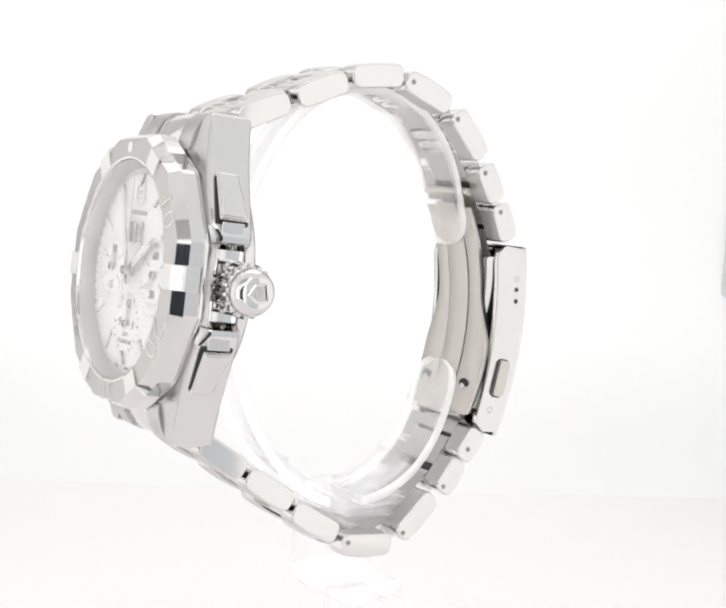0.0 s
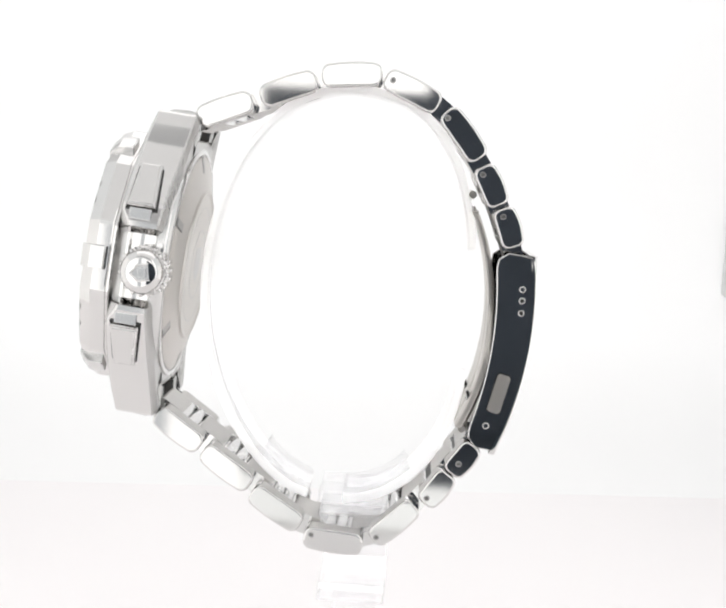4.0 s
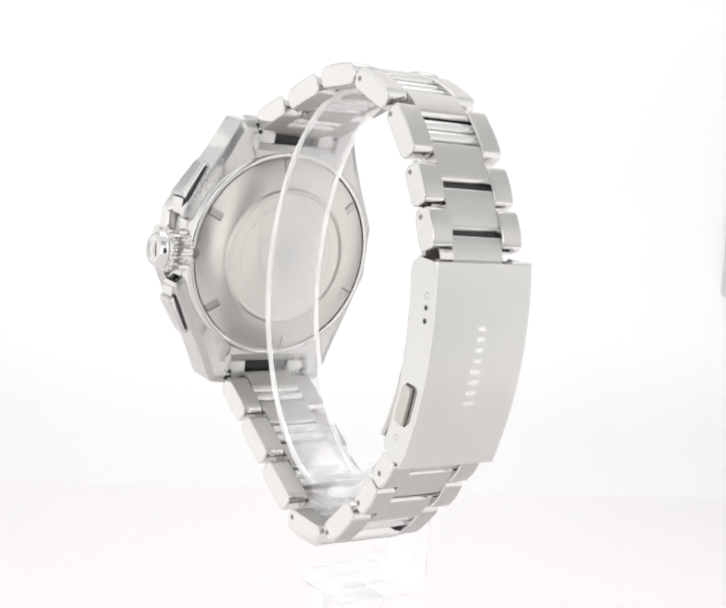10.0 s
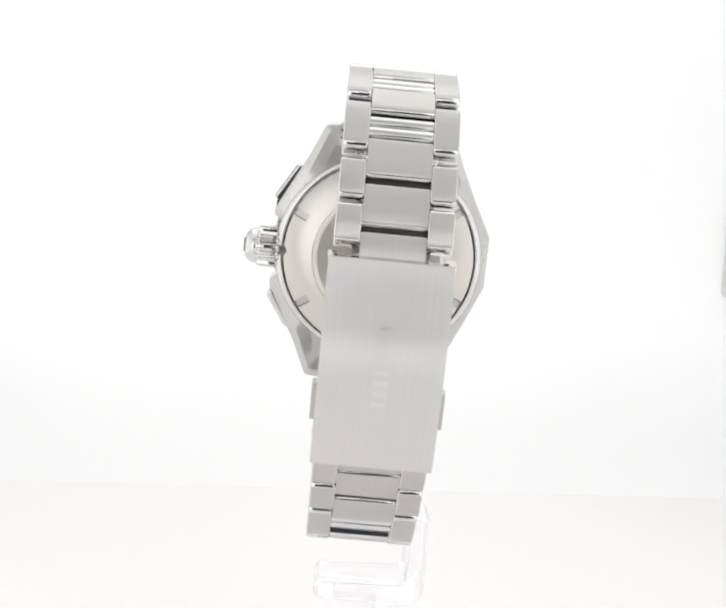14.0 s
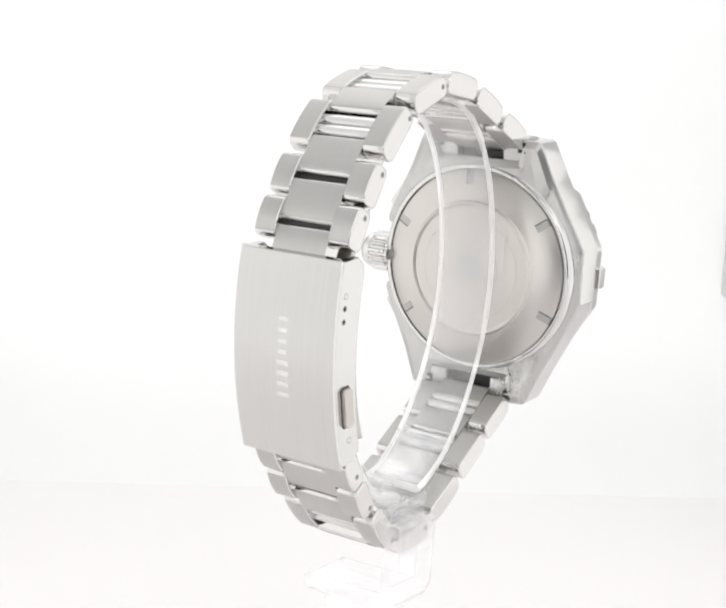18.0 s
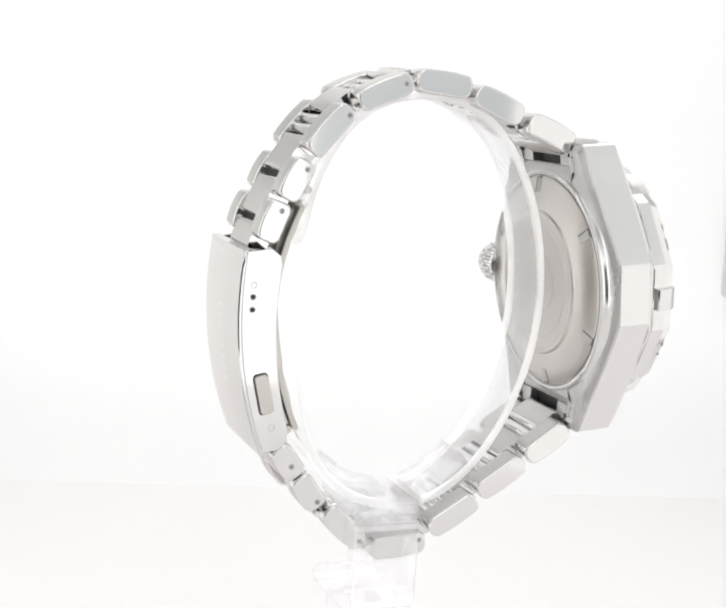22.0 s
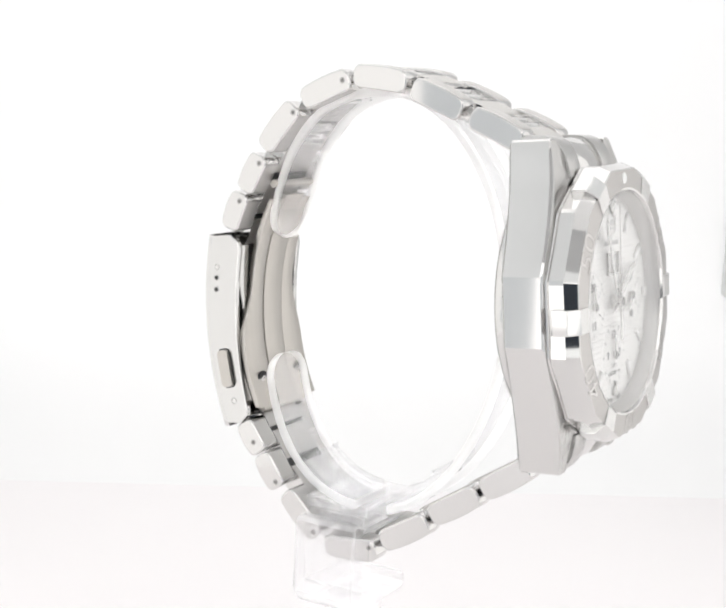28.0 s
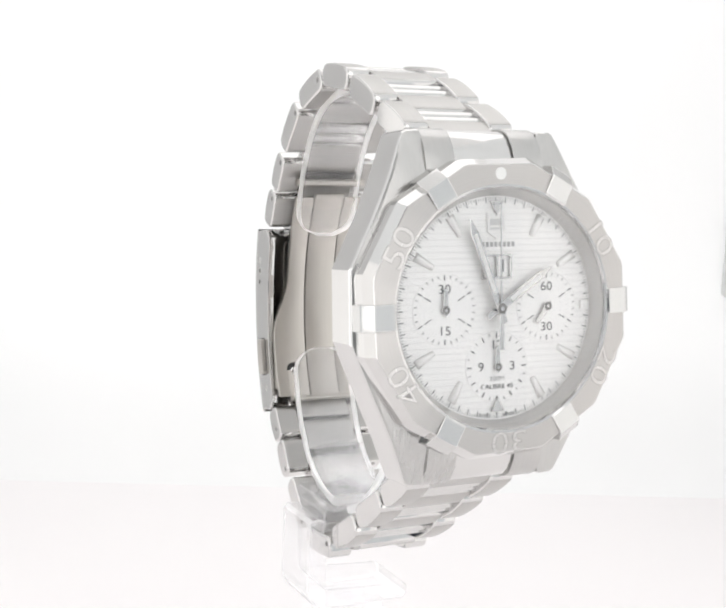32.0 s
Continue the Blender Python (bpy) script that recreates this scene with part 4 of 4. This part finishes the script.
for s in (1, -1):
    bm = bmesh.new()
    rows = []
    for k in range(N + 1):
        u = 0.008 + 0.975 * k / N
        edge = 6.7 - 1.1 * u
        e = min(k, N - k) / 2.6
        if e < 1:
            edge -= 2.3 * (1 - math.sqrt(max(0, 1 - (1 - e) ** 2)))
        rows.append((clasp_point(u, 0.45), clasp_point(u, edge)))
    x0, x1 = sorted((8.3 * s, 9.39 * s))
    add_quads(bm, rows, x0, x1, 0, 0.15)
    wall = part("clasp_side", bm, CLASP_SIDE, watch, "polished side wall of the clasp", smooth=35)
    for u, r in ((0.17, 0.48), (0.225, 0.48), (0.285, 0.48), (0.865, 0.5)):
        y, z = clasp_point(u, 2.3 if u < 0.5 else 3.3)
        bm = bmesh.new()
        space = Matrix.Translation((9.39 * s, y, z)) @ pose(0, 0, 0, 0, 90 * s, 0)
        dark = u in (0.225, 0.285)
        add_lathe(bm, [(r - 0.14, -0.06), (r - 0.11, 0.05), (r - 0.03, 0.07), (r + 0.05, 0.02), (r + 0.08, -0.1)], 24)
        part("pin_rim", bm, PIN_RIM, wall, "", space)
        bm = bmesh.new()
        add_lathe(bm, [(0, 0.012), (r - 0.1, 0.012), (r - 0.1, -0.2)], 20)
        part("pin_hole", bm, PIN_DARK if dark else POLISHED, wall, "", space)
    (ya, za), (yb, zb) = clasp_point(0.60, 3.1), clasp_point(0.79, 3.1)
    l = math.hypot(yb - ya, zb - za)
    d = math.degrees(math.atan2(yb - ya, zb - za))
    space = link_space((ya + yb) / 2, (za + zb) / 2, d)
    bm = bmesh.new()
    x0, x1 = sorted((8.9 * s, 10.1 * s))
    add_prism(bm, rounded(l, 2.1, 0.5), x0, x1, "x", 0, 0.3, 3)
    part("clasp_button", bm, INNER, watch, "brushed release push-button of the clasp", space)
    bm = bmesh.new()
    x0, x1 = sorted((9.0 * s, 9.4 * s))
    add_prism(bm, rounded(l + 0.45, 2.5, 0.7), x0, x1, "x")
    part("button_gap", bm, PIN_DARK, watch, "dark gap round the push-button", space)
# plain bars where a name is engraved across the cover
for k in range(8):
    u = 0.30 + 0.052 * k
    y, z = clasp_point(u, -0.01)
    ya, za = clasp_point(u + 0.01, -0.01)
    d = math.degrees(math.atan2(ya - y, za - z))
    tall = 2.2 if k > 3 else 1.7
    bm = bmesh.new()
    add_box(bm, -tall / 2, tall / 2, -0.34, 0.34, -0.1, 0.02, 0, 0.015, 1)
    part("engraved_bar", bm, LETTER, clasp, "", link_space(y, z, d))
# fold-over blades inside
def waist(y):
    """The blade narrows in its upper half."""
    g = min(1.0, max(0.0, (y + 37.0) / 11.0))
    return g * g * (3 - 2 * g)


def blade_path(ys, drop):
    out = []
    for k in range(29):
        s = k / 28
        y = ys[0] + (ys[1] - ys[0]) * s
        z = -19.6 - drop + 5.2 * abs((y + 29.0) / 20.0) ** 2.2
        out.append((y, z))
    return out


for x0, x1, ys, drop, lab in ((2.85, 8.2, (-11.8, -47.0), 0.5, "rail"), (-8.2, -2.85, (-11.8, -47.0), 0.5, "rail"), (-2.7, 2.7, (-11.2, -47.0), 0.4, "middle"), (-8.5, 8.5, (-36.0, -46.0), 1.9, "under")):
    bm = bmesh.new()
    path = blade_path(ys, drop)
    add_quads(bm, [(p, (p[0], p[1] + 1.05)) for p in path], x0, x1, 0, 0.15)
    if lab == "rail":
        for v in bm.verts:
            if abs(v.co.x) > 5:
                v.co.x += math.copysign(1, v.co.x) * (0.45 - 2.6 * waist(v.co.y))
    blade = part("clasp_blade", bm, INNER, watch, "curved brushed steel folding blade inside the clasp", smooth=35, crisp=False)
    if lab == "rail":
        y = -42.5
        z = -19.6 - drop + 5.2 * abs((y + 29.0) / 20.0) ** 2.2 + 1.05
        bm = bmesh.new()
        add_lathe(bm, [(0, 0.45), (0.45, 0.4), (0.6, 0.25), (0.6, -0.4)], 28)
        rivet = part("rivet", bm, POLISHED, blade, "", Matrix.Translation(((x0 + x1) / 2, y, z)) @ pose(0, 0, 0, 18, 0, 0))
        bm = bmesh.new()
        add_lathe(bm, [(0, 0.06), (1.15, 0.06), (1.2, 0.0), (1.2, -0.4)], 28)
        part("rivet_recess", bm, PIN_DARK, blade, "dark round recess", Matrix.Translation(((x0 + x1) / 2, y, z)) @ pose(0, 0, 0, 18, 0, 0))
for y, z in ((-9.2, -15.3), (-47.6, -16.2)):
    bm = bmesh.new()
    add_lathe(bm, [(0, -6.4), (0.65, -6.4), (0.65, 6.4), (0, 6.4)], 28)
    part("hinge_rod", bm, INNER, watch, "", Matrix.Translation((0, y, z)) @ pose(0, 0, 0, 0, 90, 0))

# ---- the clear stand ----
tagged(stand, "clear acrylic C-shaped watch display stand with a bracket foot", "display stand")


def ring_point(a, inset=0.0):
    """The C ring, a soft oval; a in degrees from straight up, growing towards the head."""
    s, c = math.sin(radians(a)), math.cos(radians(a))
    e = 2.0 if s > 0 and c > 0 else 1.85 if s > 0 else 2.5
    k = (abs(s) ** e + abs(c) ** e) ** (-1 / e)
    return -27.3 + (34.6 - inset) * c * k, 5.7 + (22.7 - inset) * s * k


def ring_piece(a0, a1, n, name, round_start):
    """A band of chamfered section along the C, its free end rounded."""
    bm = bmesh.new()
    rows, travelled, last = [], 0.0, None
    T, c = 1.4, 0.28
    for k in range(n + 1):
        a = a0 + (a1 - a0) * k / n
        p, q = ring_point(a), ring_point(a, T)
        if last:
            travelled += math.dist(p, last)
        last = p
        half = 5.5
        if round_start and travelled < 4.2:
            half -= 4.2 - math.sqrt(max(0.0, 4.2 ** 2 - (4.2 - travelled) ** 2)) if travelled > 0 else 3.6
        section = [(-half, c), (-half + c, 0), (half - c, 0), (half, c), (half, T - c), (half - c, T), (-half + c, T), (-half, T - c)]
        rows.append([bm.verts.new((x - 0.5, p[0] + (q[0] - p[0]) * d / T, p[1] + (q[1] - p[1]) * d / T)) for x, d in section])
    for a, b in zip(rows, rows[1:]):
        for i in range(8):
            f = bm.faces.new((a[i], a[(i + 1) % 8], b[(i + 1) % 8], b[i]))
            f.material_index = 0 if i in (1, 5) else 1
    for r in (rows[0], rows[-1]):
        bm.faces.new(r).material_index = 1
    band = part(name, bm, [ACRYLIC, ACRYLIC_EDGE], stand, "thin clear acrylic band")
    band.visible_shadow = False
    return band


def rim_faces(bm):
    """The rounded rims take the bright cut-edge finish."""
    bm.normal_update()
    for f in bm.faces:
        f.material_index = 1 if max(abs(c) for c in f.normal) < 0.97 else 0


ring_piece(-75, 172, 180, "ring", True)
ring_piece(-109, -172, 60, "ring", True)
# short arms of the cradle lie inside the ring over the block
for a0, a1 in ((147, 172), (-143, -172)):
    bm = bmesh.new()
    add_quads(bm, [(ring_point(a0 + (a1 - a0) * k / 14, 1.45), ring_point(a0 + (a1 - a0) * k / 14, 3.0)) for k in range(15)], -4.6, 3.6, 0, 0.3)
    part("cradle_arm", bm, ACRYLIC_SOLID, stand, "short clear acrylic arm of the cradle").visible_shadow = False
# the block is a stack: two flat plates over a rounded foot
for outline, soft in (([(-59.9, 6.7), (-59.9, -4.9), (-61.7, -4.9), (-61.7, 6.7)], 0.35), ([(-61.75, 6.3), (-61.75, -4.5), (-63.5, -4.5), (-63.5, 6.3)], 0.4),
                      ([(-63.55, 6.6), (-63.55, -4.8), (-64.6, -4.5), (-65.7, -3.2), (-66.5, -1.2), (-66.7, 0.9), (-66.5, 3.0), (-65.7, 5.0), (-64.6, 6.3)], 0.5)):
    bm = bmesh.new()
    add_prism(bm, outline, -9.0, 6.0, "x", 0, soft, 3)
    rim_faces(bm)
    block = part("block", bm, [ACRYLIC_SOLID, ACRYLIC_FOOT], stand, "thick clear acrylic block carrying the ring")
    block.visible_shadow = False
bm = bmesh.new()
outer = [(-11.6 + 3.4 - 3.4 * math.sin(radians(a)), -78.4 + 3.4 - 3.4 * math.cos(radians(a))) for a in range(90, -1, -15)]
inner = [(-8.6 + 0.8 - 0.8 * math.sin(radians(a)), -75.4 + 0.8 - 0.8 * math.cos(radians(a))) for a in range(0, 91, 30)]
add_prism(bm, [(-11.6, -63.6), *outer, (6.0, -78.4), (6.8, -77.6), (6.8, -76.2), (6.0, -75.4), *inner, (-8.6, -63.6), (-9.3, -63.0), (-10.9, -63.0)], -5.2, 6.0, "z", 0, 0.5, 3)
rim_faces(bm)
part("bracket", bm, [ACRYLIC_SOLID, ACRYLIC_FOOT], stand, "clear acrylic foot bent at a right angle", smooth=40).visible_shadow = False
bm = bmesh.new()
add_box(bm, -3.7, 3.7, -124.9, -78.45, -3.7, 3.7, 0, 0.3)
part("stem", bm, ACRYLIC_SOLID, stand, "clear acrylic post", Matrix.Translation((2.4, 0, 0)) @ pose(0, 0, 0, 0, 0, -1.952))


def motions():
    rows = []
    for k in range(129):
        t = k * 0.25
        rows.append((t, pose(0, 0, EYE[2], 0, 0, TURN_START + TURN_RATE * t)))
    walk(watch, rows)
    walk(stand, rows)


motions()
